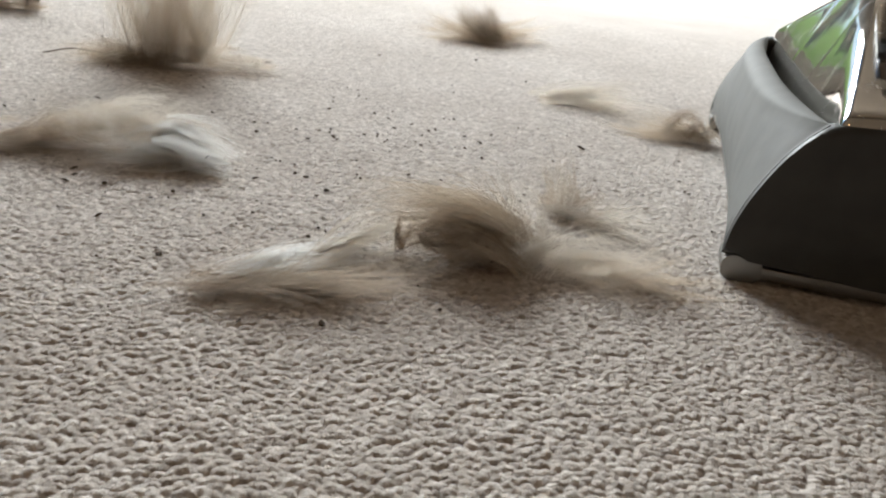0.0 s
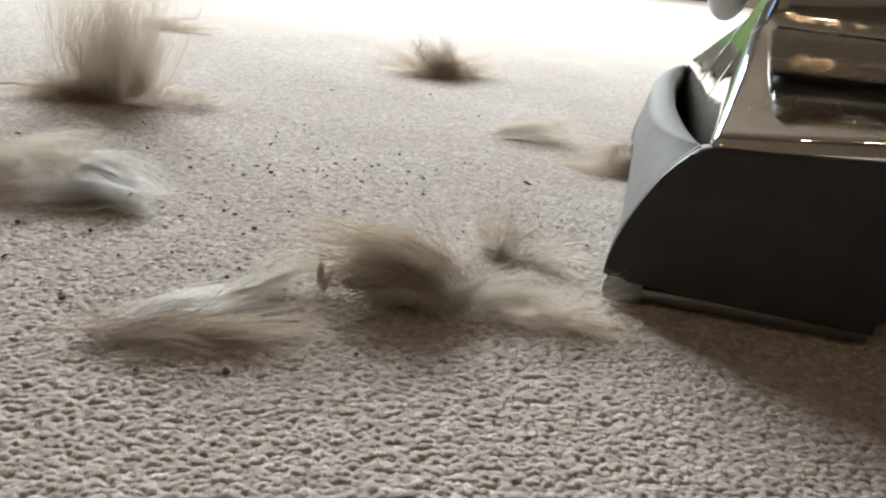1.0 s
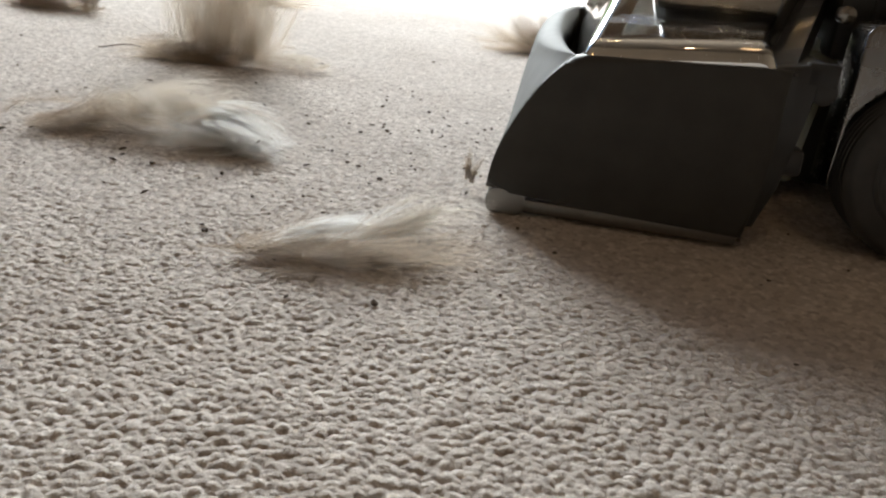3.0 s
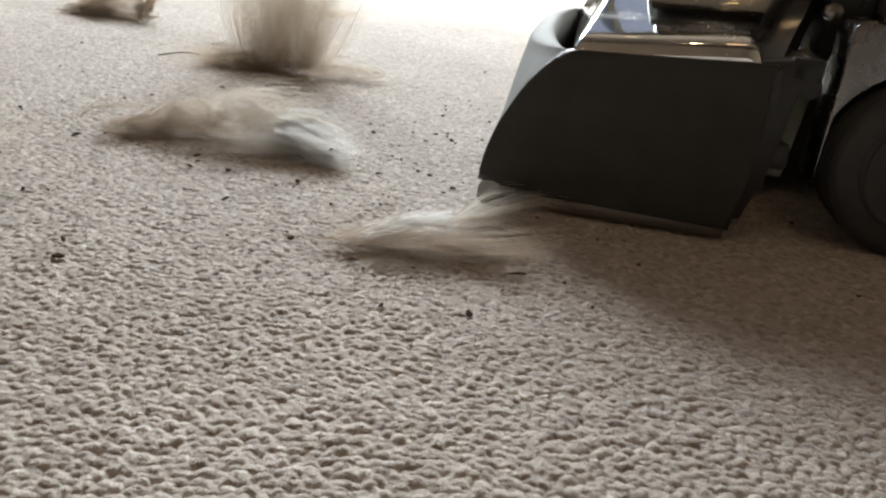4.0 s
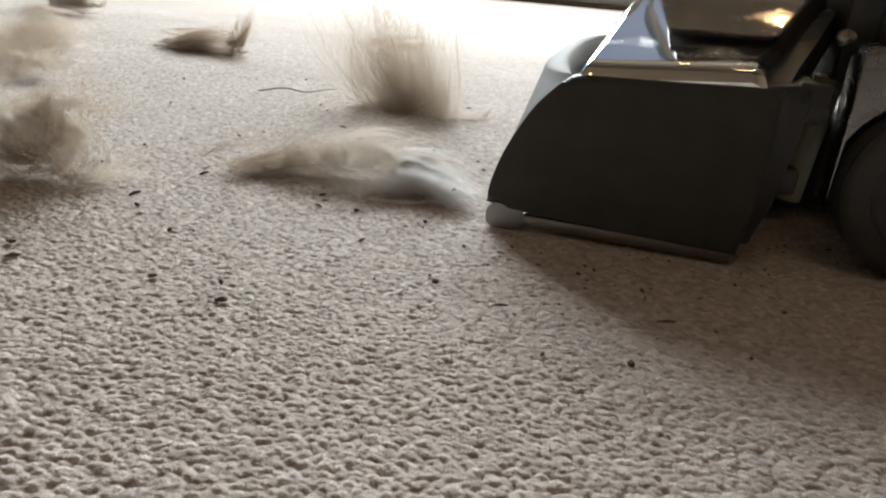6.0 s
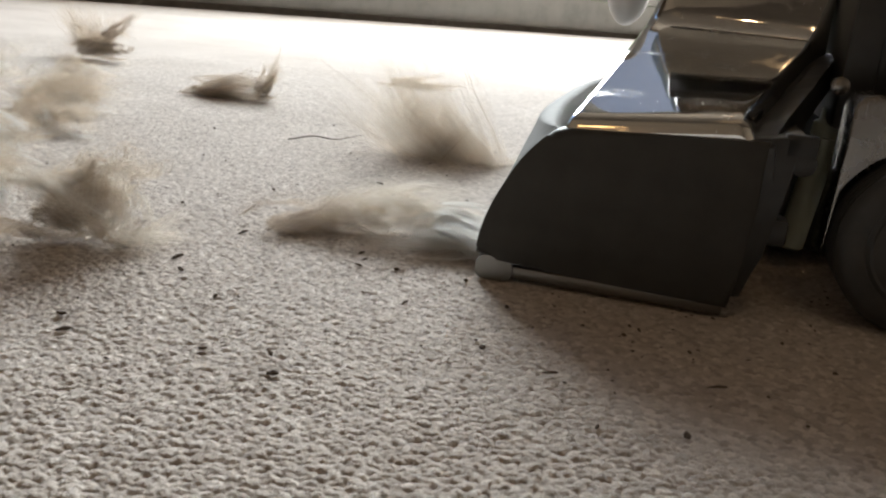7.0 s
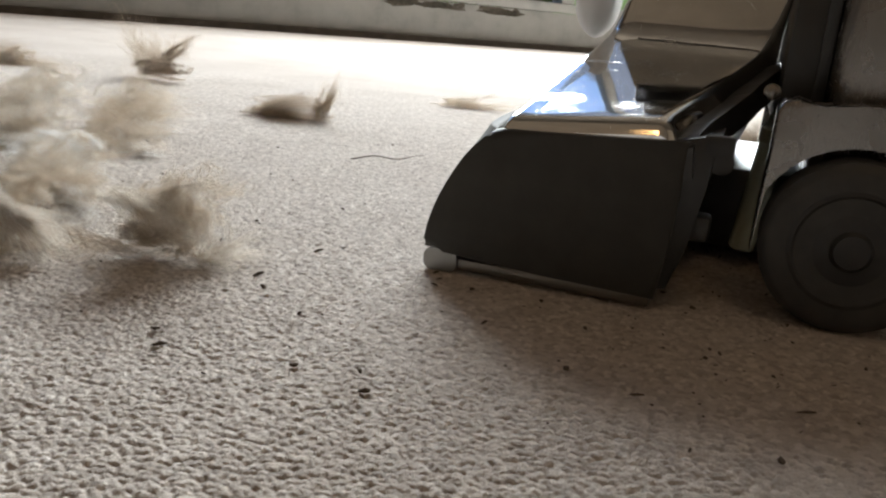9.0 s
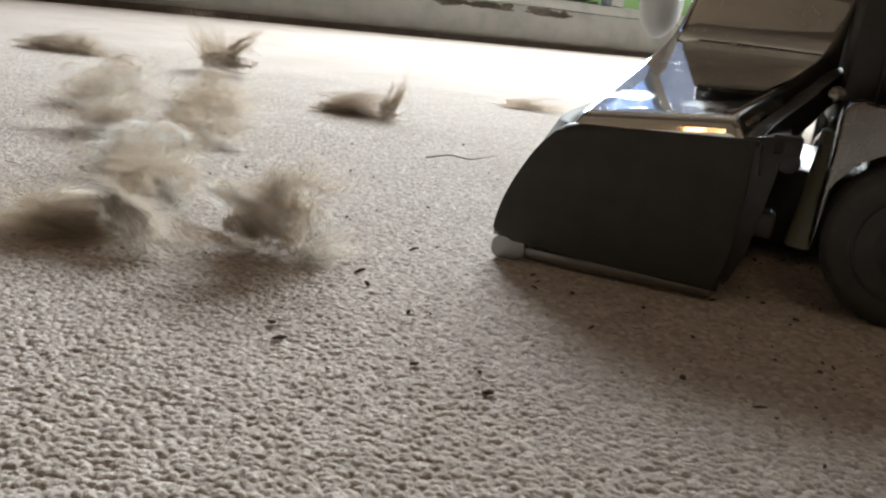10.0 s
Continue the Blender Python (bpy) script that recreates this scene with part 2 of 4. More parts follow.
def pile(x, y):
    """Height of the twisted pile and a random number for each tuft."""
    i0, j0 = np.floor(x / PITCH).astype(int), np.floor(y / PITCH).astype(int)
    best = np.full(x.shape, -0.0019)
    tone = np.full(x.shape, 0.4)
    for di in (-1, 0, 1):
        for dj in (-1, 0, 1):
            i, j = (i0 + di), (j0 + dj)
            r = TABLE[:, i % 256, j % 256]
            dx, dy = x - (i + 0.05 + 0.9 * r[0]) * PITCH, y - (j + 0.05 + 0.9 * r[1]) * PITCH
            a = r[2] * math.pi
            u, v = dx * np.cos(a) + dy * np.sin(a), -dx * np.sin(a) + dy * np.cos(a)
            q = (u / (0.0018 + 0.0008 * r[3])) ** 2 + (v / (0.0018 + 0.0005 * r[4])) ** 2
            h = -0.0009 * (1 - r[5]) - 0.0008 * q + 0.0001 * np.sin(u * 3900 + v * 2600)
            h = np.where(q < 2.4, h, -0.0019)
            win = h > best
            best, tone = np.where(win, h, best), np.where(win, r[6], tone)
    return best, tone


def carpet():
    cols, rows = 1000, 1080
    ys = 0.19 * (1.7 / 0.19) ** (np.linspace(0, 1, rows))
    us = np.linspace(0, 1, cols)
    y = np.repeat(ys[:, None], cols, 1)
    x = (-0.30 - 0.75 * y) * (1 - us) + (0.04 + 0.64 * y) * us
    z, tone = pile(x, y)
    fade = np.clip((1.7 - y) / 0.3, 0, 1)
    z = -0.0015 * (1 - fade) + z * fade
    co = np.stack([x, y, z], -1).reshape(-1, 3)
    a = (np.arange(rows - 1)[:, None] * cols + np.arange(cols - 1)).ravel()
    quads = np.stack([a, a + 1, a + cols + 1, a + cols], 1)
    me = bpy.data.meshes.new("carpet_pile")
    me.vertices.add(len(co))
    me.vertices.foreach_set("co", co.ravel())
    me.loops.add(quads.size)
    me.loops.foreach_set("vertex_index", quads.ravel())
    me.polygons.add(len(quads))
    me.polygons.foreach_set("loop_start", np.arange(0, quads.size, 4))
    me.polygons.foreach_set("use_smooth", np.ones(len(quads), bool))
    me.update(calc_edges=True)
    at = me.attributes.new("tuft", "FLOAT", "POINT")
    at.data.foreach_set("value", tone.ravel())
    me.materials.append(CARPET)
    tagged(new("carpet_pile", me), "pinkish beige wool twist-pile carpet with dirt specks", "carpet", kind="stuff")
    floor = part("floor", shift(box(WEST, EAST, BACK, WALL_Y, -0.12, -0.0045), ROOM), CARPET_FAR)
    tagged(floor, "beige carpeted floor of the room", "floor", kind="structure")


carpet()


# ---- the room ----
def room():
    def wall(name, x0, x1, y0, y1, z0, z1, m, label, cat="wall"):
        tagged(part(name, shift(box(x0, x1, y0, y1, z0, z1), ROOM), m), label, cat, kind="structure")

    label = "brown painted plastered wall"
    wall("wall_back", WEST - 0.15, EAST + 0.15, BACK - 0.15, BACK, -0.12, HIGH, PLASTER, label)
    wall("wall_west", WEST - 0.15, WEST, BACK, WALL_Y + 0.15, -0.12, HIGH, PLASTER, label)
    wall("wall_east", EAST, EAST + 0.15, BACK, WALL_Y + 0.15, -0.12, HIGH, PLASTER, label)
    wall("wall_beside_window", WEST, WIN_0, WALL_Y, WALL_Y + 0.15, -0.12, HIGH, PLASTER, label)
    wall("wall_corner", WIN_1, EAST, WALL_Y, WALL_Y + 0.15, -0.12, HIGH, PLASTER, label)
    wall("wall_window_head", WIN_0, WIN_1, WALL_Y, WALL_Y + 0.15, HEAD, HIGH, PLASTER, "wall strip over the garden window")
    wall("ceiling", WEST - 0.15, EAST + 0.15, BACK - 0.15, WALL_Y + 0.15, HIGH, HIGH + 0.15, CEILING, "brown timber-toned ceiling", "ceiling")
    # dark strip drawn in for the shadow line at the window's foot
    wall("foot_shade_strip", WIN_0, WIN_1, WALL_Y - 0.035, WALL_Y, -0.005, 0.022, STEM_AND_SHADE, "dark strip for the shadow line where the carpet meets the window", "trim")

    win = tagged(new("window_1"), "wide garden window with an old flaking white-painted bottom rail", "window", kind="structure")
    win.matrix_world = ROOM
    rail = merged(box(WIN_0, WIN_1, WALL_Y, WALL_Y + 0.09, -0.01, RAIL - 0.05, 0.006), box(WIN_0, WIN_1, WALL_Y - 0.012, WALL_Y + 0.1, RAIL - 0.048, RAIL, 0.008))
    smooth(part("bottom_rail", rail, FLAKED, win, "grey-white rail with paint flaking off"))
    part("top_rail", box(WIN_0, WIN_1, WALL_Y, WALL_Y + 0.09, HEAD - 0.08, HEAD, 0.006), FLAKED, win)
    step = STEP
    for k in range(PANES + 1):
        x = WIN_0 + 0.045 + k * step
        part("post", box(x - 0.045, x + 0.045, WALL_Y, WALL_Y + 0.09, RAIL, HEAD - 0.08, 0.005), FLAKED, win)
        if k < PANES:
            pane = part("pane", box(x + 0.045, x + step - 0.045, WALL_Y + 0.04, WALL_Y + 0.046, RAIL, HEAD - 0.08), GLASS, win, "clear glass")
            pane.visible_shadow = False
    rng = random.Random(4)
    for k in range(26):
        cx = 2.35 + rng.uniform(-0.35, 0.5)
        w, h = rng.uniform(0.02, 0.10), rng.uniform(0.008, 0.02)
        z = RAIL - 0.066 + rng.uniform(-0.014, 0.006)
        pts = [(cx + w * math.cos(a) * rng.uniform(0.6, 1), z + h * math.sin(a) * rng.uniform(0.5, 1)) for a in np.linspace(0, 2 * math.pi, 14)[:-1]]
        part("bare_patch", prism(pts, WALL_Y - 0.0025, WALL_Y + 0.002), BARE, win)

    for x, y in CEILING_LAMPS:
        lamp = tagged(new("ceiling_lamp"), "small warm recessed ceiling lamp", "lamp", group="ceiling lamps")
        lamp.matrix_world = pose(x, y, HIGH)
        ring = lathe([(0.05, 0.0), (0.05, -0.008), (0.042, -0.012), (0.038, -0.008), (0.038, 0.0)], 32)
        smooth(part("rim", shift(ring, pose(0, 0, 0, 90)), CHROME, lamp))
        part("bulb", shift(lathe([(0.02, -0.002), (0.034, -0.005), (0.034, -0.01), (0.015, -0.014)], 24), pose(0, 0, -0.012, 90)), LAMP, lamp, "glowing warm bulb")

    # warm lamp on the side wall, mirrored in the cleaner's metal
    lamp = tagged(new("wall_lamp"), "warm glowing wall lamp with a half-round shade", "lamp")
    lamp.matrix_world = ROOM @ pose(WEST, -1.22, 1.30)
    smooth(part("back_plate", box(0.0, 0.012, -0.06, 0.06, -0.04, 0.16, 0.004), CHROME, lamp))
    shade = [(0.012 + 0.085 * math.cos(a), 0.11 * math.sin(a)) for a in np.linspace(-1.55, 1.55, 20)]
    bowl = prism(shade, 0.0, 0.13, 0.004)
    smooth(part("shade", shift(bowl, pose(0, 0, 0, 90)), SHADE, lamp, "glowing amber shade"))


room()


# ---- the garden outside ----
def garden():
    g = tagged(part("ground", shift(box(-30, 30, WALL_Y + 0.16, 60, -0.4, -0.15), ROOM), LAWN), "green lawn outside the window", "lawn", kind="structure")
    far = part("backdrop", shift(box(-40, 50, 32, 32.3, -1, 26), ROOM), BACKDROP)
    tagged(far, "glowing backdrop of distant trees under a pale sky", "backdrop", kind="structure")
    rng = np.random.default_rng(3)
    for k in range(7):
        x, y, r = -9 + 3 * k + rng.uniform(-0.6, 0.6), WALL_Y + 8 + rng.uniform(-1, 1.5), rng.uniform(1.2, 1.9)
        n = 1500
        d = rng.normal(size=(n, 3))
        d /= np.linalg.norm(d, axis=1)[:, None]
        c = d * (r * rng.uniform(0.6, 1.08, (n, 1))) * (1, 0.8, 1.1) + (0, 0, r * 0.9)
        a, b = rng.normal(size=(n, 3)), rng.normal(size=(n, 3))
        a *= 0.13 / np.linalg.norm(a, axis=1)[:, None]
        b *= 0.09 / np.linalg.norm(b, axis=1)[:, None]
        v = np.stack([c - a, c + b, c + a, c - b], 1).reshape(-1, 3)
        bush = tagged(new("bush"), "leafy green garden bush on the lawn", "bush", group="garden bushes")
        bush.matrix_world = ROOM @ pose(x, y, -0.15)
        raw("leaves", v.tolist(), np.arange(4 * n).reshape(-1, 4).tolist(), HEDGE, bush, smooth=False)
        part("stem", shift(lathe([(0.09, 0), (0.05, r * 0.8), (0.02, r * 1.4)], 10), pose(0, 0, 0, 90)), STEM_AND_SHADE, bush)


garden()


# ---- the vacuum cleaner ----
ARC_Z = (0.010, 0.014, 0.020, 0.030, 0.040, 0.050, 0.060, 0.070, 0.078, 0.086, 0.092, 0.098, 0.104)
ARC_X = (0.001, -0.0003, 0.0, 0.0012, 0.0038, 0.0072, 0.0117, 0.0168, 0.0215, 0.0276, 0.0330, 0.0395, 0.047)
WIDTH = 0.46


def arc_x(z):
    return float(np.interp(z, ARC_Z, ARC_X))


def bumper_section(y):
    """Outer and inner run of the bumper: leaning at the ends, upright with a rolled rim in the middle."""
    d = max(0.0, min(y, WIDTH - y) - 0.010)
    w = math.sin(0.5 * math.pi * min(1.0, d / 0.18)) ** 0.75
    rim_z = 0.0985
    rim_x = 0.0395 - 0.014 * w
    out = []
    for k in range(13):
        z = 0.014 + (rim_z - 0.012 * w - 0.014) * k / 12
        lean = arc_x(min(z, 0.098))
        out.append((lean * (1 - w) + (0.009 - 0.005 * math.sin(math.pi * k / 12)) * w, z))
    x0, z0 = out[-1]
    for k in range(1, 7):
        a = 0.5 * math.pi * k / 6
        out.append((x0 + (rim_x - x0) * (1 - math.cos(a)), z0 + (rim_z - z0) * math.sin(a)))
    inner = [(rim_x + 0.002, rim_z - 0.002), (rim_x + 0.003, rim_z - 0.012), (rim_x + 0.001, 0.060), (0.016, 0.014)]
    return out + inner


def rounded(points, radii, segs=6):
    """An open run of points whose inner corners are rounded."""
    out = [Vector(points[0])]
    for k in range(1, len(points) - 1):
        p, a, b = Vector(points[k]), Vector(points[k - 1]), Vector(points[k + 1])
        r = radii[k]
        s, e = p + (a - p).normalized() * min(r, (a - p).length * 0.45), p + (b - p).normalized() * min(r, (b - p).length * 0.45)
        for i in range(segs + 1):
            t = i / segs
            out.append(s * (1 - t) ** 2 + p * 2 * t * (1 - t) + e * t * t)
    out.append(Vector(points[-1]))
    return out


def nozzle_section(y):
    """Section of the polished hull at a distance from its near end."""
    d = min(y, WIDTH - y)
    rise = float(np.interp(d, (0.0, 0.0015, 0.004, 0.009, 0.014, 0.166, 0.173, 0.180, 0.187, 0.193, 0.198), (-0.012, -0.0055, -0.002, -0.0004, 0.001, 0.043, 0.047, 0.056, 0.074, 0.092, 0.102)))
    g = float(np.interp(d, (0.012, 0.176), (0.0, 1.0)))
    low, lift = min(rise, 0.045), max(0.0, rise - 0.045)
    xt, zt = 0.046 + 0.027 * g, 0.1090 + 0.004 * g + low
    xk, zk = 0.1445 + 0.049 * g + 0.3 * lift, 0.1195 + rise - 0.006 * g
    xn, zn = xt + 0.012 + 0.12 * lift, zt + 0.001 + lift
    pts = [(0.040, 0.016), (0.0405, 0.045), (0.042, 0.088), (xt, zt), (xn, zn), (xk, zk), (0.153 + 0.05 * g, zk - 0.016), (0.150 + 0.035 * g, 0.010 + 0.08 * g)]
    return rounded([(x, z, 0) for x, z in pts], (0, 0.01, 0.012, 0.014, 0.006, 0.006, 0.006, 0))


def cleaner():
    vac = tagged(new("vacuum_cleaner"), "upright vacuum cleaner with polished metal nozzle and dark rubber bumper", "vacuum cleaner")

    # polished hull
    ys = [0.0042, 0.0048, 0.0056, 0.007, 0.009, 0.012, 0.015, 0.02, 0.035, 0.05, 0.07, 0.09, 0.11, 0.13, 0.15, 0.164, 0.172, 0.175, 0.178, 0.180, 0.182, 0.1835, 0.185, 0.187, 0.190, 0.193, 0.196, 0.199, 0.202, 0.21, 0.23]
    ys = ys + [WIDTH - y for y in ys[-2::-1]]
    verts, faces = [], []
    for y in ys:
        sec = nozzle_section(y - 0.004 if y < 0.23 else y + 0.004)
        verts += [(p.x, y, p.y) for p in sec]
    n = len(nozzle_section(0.1))
    for k in range(len(ys) - 1):
        for i in range(n - 1):
            faces.append((k * n + i, k * n + i + 1, (k + 1) * n + i + 1, (k + 1) * n + i))
    faces.append(tuple(range(n)))
    faces.append(tuple(range((len(ys) - 1) * n, len(ys) * n))[::-1])
    hull = raw("nozzle", verts, faces, CHROME, vac, "polished silvery metal with smears and scratches")
    hull.data.set_sharp_from_angle(angle=radians(35))

    # rubber ends in the shaded grey and the bumper round the front in the lit grey
    outline = [(arc_x(z), z) for z in np.linspace(0.0165, 0.0975, 22)]
    outline += [(0.046, 0.0995), (0.10, 0.1025), (0.149, 0.1060), (0.1590, 0.1065), (0.1580, 0.07), (0.1555, 0.035), (0.1525, 0.0068), (0.08, 0.0100), (0.014, 0.0134)]
    for y0, y1 in ((0.0, 0.018), (WIDTH - 0.018, WIDTH)):
        smooth(part("end_cap", prism(outline, y0, y1, 0.0052, 6), RUBBER_SHADED, vac, "grey scuffed rubber, coloured darker for its shaded side"), 60)
    verts, faces = [], []
    ny = 72
    for k in range(ny + 1):
        y = 0.0060 + (WIDTH - 0.012) * (0.5 - 0.5 * math.cos(math.pi * k / ny))
        run = bumper_section(y)
        verts += [(x - 0.0004, y, z) for x, z in run]
    m = len(bumper_section(0.1))
    for k in range(ny):
        for i in range(m):
            faces.append((k * m + i, k * m + (i + 1) % m, (k + 1) * m + (i + 1) % m, (k + 1) * m + i))
    faces += [tuple(range(m)), tuple(range(ny * m, ny * m + m))[::-1]]
    band = raw("bumper", verts, faces, RUBBER_LIT, vac, "smooth grey rubber bumper strip, coloured lighter for the window light")
    band.data.set_sharp_from_angle(angle=radians(60))

    # bottom plate, a frame open to the brush
    nose = prism(rounded_outline(0.0005, 0.024, -0.0005, 0.0150, 0.006), 0.0015, 0.030)
    # the rear bar is made tall to stop light leaking under the nozzle
    bars = [nose, prism(rounded_outline(0.0005, 0.024, -0.0005, 0.0150, 0.006), WIDTH - 0.030, WIDTH - 0.0015), prism(rounded_outline(0.011, 0.026, -0.0005, 0.0130, 0.005), 0.029, WIDTH - 0.029), box(0.016, 0.150, 0.0035, 0.014, 0.0015, 0.0098, 0.0015), box(0.016, 0.150, WIDTH - 0.014, WIDTH - 0.0035, 0.0015, 0.0098, 0.0015), box(0.13, 0.150, 0.017, WIDTH - 0.017, -0.0005, 0.014, 0.001)]
    smooth(part("bottom_plate", merged(*bars), WORN, vac, "worn bright metal edge"))
    brush = part("brush_roll", shift(lathe([(0.006, 0.014), (0.019, 0.015), (0.019, WIDTH - 0.015), (0.006, WIDTH - 0.014)], 24), pose(0.078, 0, 0.030)), BLACK, vac)
    strips = []
    for k in range(51):
        a = 0.35 * k
        strips.append(shift(box(-0.0019, 0.0025, 0.018 + k * 0.0081, 0.023 + k * 0.0081, 0.015, 0.027), pose(0.078, 0, 0.030, 0, math.degrees(a), 0)))
    part("bristles", merged(*strips), BRISTLE, brush)

    rear = prism([(0.146, 0.012), (0.158, 0.014), (0.166, 0.040), (0.172, 0.080), (0.176, 0.112), (0.146, 0.106)], 0.006, WIDTH - 0.006, 0.002)
    smooth(part("rear_shell", rear, BLACK, vac, "black plastic back of the nozzle"), 50)

    # black frame along the back edge of the hull
    edge = []
    for y in np.linspace(0.002, 0.186, 12):
        sec = nozzle_section(min(float(y), 0.172))
        k = max(range(len(sec)), key=lambda i: sec[i].x)
        edge.append((sec[k].x - 0.004, float(y), sec[k].y + 0.004))
    verts, faces = [], []
    for x, y, z in edge:
        verts += [(x, y, z + 0.004), (x + 0.012, y, z + 0.007), (x + 0.014, y, z - 0.012), (x, y, z - 0.014)]
    for k in range(len(edge) - 1):
        for i in range(4):
            faces.append((4 * k + i, 4 * k + (i + 1) % 4, 4 * k + 4 + (i + 1) % 4, 4 * k + 4 + i))
    faces += [(0, 1, 2, 3), tuple(4 * len(edge) - 4 + i for i in (3, 2, 1, 0))]
    raw("back_frame", verts, faces, BLACK, vac, "black frame along the back edge", smooth=False)
    smooth(part("pivot_pin", shift(lathe([(0.004, -0.004), (0.0055, -0.003), (0.0055, 0.004)], 20), pose(0.200, 0.085, 0.136)), PEWTER, vac))
    smooth(part("coupling", box(0.205, 0.235, 0.120, 0.340, 0.105, 0.215, 0.006), BLACK, vac, "black coupling between nozzle and motor"))
    smooth(part("latch", shift(lathe([(0.004, -0.004), (0.0070, -0.003), (0.0070, 0.006), (0.004, 0.008)], 24), pose(0.178, 0.010, 0.096)), BLACK, vac, "round black latch"))
    smooth(part("latch_arm", box(0.166, 0.184, 0.006, 0.014, 0.098, 0.112, 0.002), BLACK, vac))
    tube = shift(lathe([(0.007, -0.052), (0.0095, -0.050), (0.0095, 0.030), (0.0110, 0.031), (0.0110, 0.040), (0.008, 0.042), (0.008, 0.050)], 28), pose(0, 0, 0, 90))
    smooth(part("lifter_tube", shift(tube, pose(0.206, 0.150, 0.066, 0, 6, 0)), PALE_GREEN, vac, "pale grey-green plastic tube"))
    # added black box: stands in for shaded floor in the gap and blocks light
    smooth(part("gap_shade_box", box(0.162, 0.30, 0.165, 0.365, 0.010, 0.072, 0.004), BLACK, vac, "black box under the motor, added for the gap's shade"))
    smooth(part("rear_foot", box(0.164, 0.178, 0.010, 0.030, 0.046, 0.062, 0.003), BLACK, vac))
    smooth(part("neck_trim", box(0.090, 0.222, 0.1960, 0.2640, 0.2200, 0.2265, 0.002), BLACK, vac, "thin black seam"))
    smooth(part("neck_cover", box(0.094, 0.222, 0.200, 0.260, 0.2260, 0.262, 0.010, 4), PEWTER, vac, "dark metal cover"))

    # white hood of the headlight
    hood = lathe([(0.004, -0.034), (0.015, -0.030), (0.021, -0.020), (0.023, 0.0), (0.021, 0.020), (0.015, 0.030), (0.004, 0.034)], 32)
    hood = shift(hood, Matrix.Diagonal((0.8, 1, 1.5, 1)))
    hood_ob = smooth(part("headlight_hood", shift(hood, pose(0.053, 0.245, 0.190)), WHITE_PLASTIC, vac, "smooth white plastic hood"), 60)
    smooth(part("screw", shift(lathe([(0.001, -0.002), (0.0028, -0.0015), (0.0028, 0.002)], 14), pose(0.042, 0.2245, 0.181, 0, 0, -28)), BLACK, hood_ob))

    # motor housing with fenders and front wheels
    body = box(0.232, 0.46, 0.100, 0.360, 0.055, 0.34, 0.03, 5)
    smooth(part("motor_housing", body, PEWTER, vac, "pewter-grey cast metal motor housing"))
    # bag and handle stay out of view, added to keep window light off the carpet
    bag = shift(lathe([(0.04, 0.0), (0.085, 0.03), (0.115, 0.12), (0.13, 0.30), (0.12, 0.50), (0.08, 0.60), (0.03, 0.62)], 40), pose(0, 0, 0, 90))
    smooth(part("dust_bag", shift(bag, pose(0.37, 0.23, 0.335, 0, 14, 0)), BLACK, vac, "unseen dark cloth dust bag, added to cast shade"), 60)
    smooth(part("handle_tube", shift(box(-0.012, 0.012, -0.012, 0.012, 0.0, 0.78, 0.010, 4), pose(0.455, 0.23, 0.30, 0, 14, 0)), CHROME, vac, "unseen bright metal handle tube, added with the bag"))
    smooth(part("housing_seam", box(0.2255, 0.2345, 0.118, 0.342, 0.10, 0.34, 0.003), BLACK, vac))
    smooth(part("handle_clip", shift(box(0.270, 0.35, 0.050, 0.070, 0.128, 0.150, 0.008, 4), pose(0, 0, 0)), CHROME, vac, "bright metal clip"))
    wheel_at = (0.2590, 0.0525)
    for y0, sign in ((0.046, 1), (WIDTH - 0.046, -1)):
        run = [(0.2035, 0.034), (0.2045, 0.128), (0.2075, 0.1335), (0.216, 0.1360)]
        run += [(0.259 + 0.084 * math.sin(a), 0.0525 + 0.0835 * math.cos(a)) for a in np.linspace(-0.35, 1.45, 14)]
        run += [(0.259 + 0.0585 * math.sin(a), 0.0525 + 0.0585 * math.cos(a)) for a in np.linspace(1.45, -1.25, 24)]
        shell = prism(run, min(y0, y0 + sign * 0.036), max(y0, y0 + sign * 0.036), 0.002, 3)
        smooth(part("fender", shell, PEWTER, vac, "pitted pewter-coloured metal wheel fender"), 50)
        wheel = new("wheel")
        wheel.parent = vac
        wheel["axle"] = (wheel_at[0], y0 - sign * 0.021, wheel_at[1])
        wheel.location = wheel["axle"]
        prof = [(0.036, 0.0), (0.046, 0.0), (0.0495, 0.002)]
        for k in range(5):
            yy = 0.005 + 0.006 * k
            prof += [(0.0522, yy), (0.0524, yy + 0.003), (0.0508, yy + 0.0036), (0.0508, yy + 0.0054)]
        prof += [(0.0522, 0.037), (0.048, 0.044), (0.036, 0.045)]
        smooth(part("tyre", shift(lathe(prof, 64), pose(0, 0, 0, 0, 0, 0 if sign > 0 else 180)), TYRE, wheel, "dark ribbed rubber tyre"), 30)
        hub = lathe([(0.002, -0.0045), (0.010, -0.004), (0.0125, -0.001), (0.030, 0.001), (0.0335, -0.001), (0.036, -0.0005), (0.037, 0.006)], 48)
        smooth(part("hub", shift(hub, pose(0, 0, 0, 0, 0, 0 if sign > 0 else 180)), BLACK, wheel, "flat black plastic hub"), 30)
    return vac


def rounded_outline(x0, x1, z0, z1, r):
    pts = []
    for cx, cz, a0 in ((x1 - r, z1 - r, 0), (x0 + r, z1 - r, 90), (x0 + r, z0 + r, 180), (x1 - r, z0 + r, 270)):
        for k in range(5):
            a = radians(a0 + 22.5 * k)
            pts.append((cx + r * math.cos(a), cz + r * math.sin(a)))
    return pts


VACUUM = cleaner()


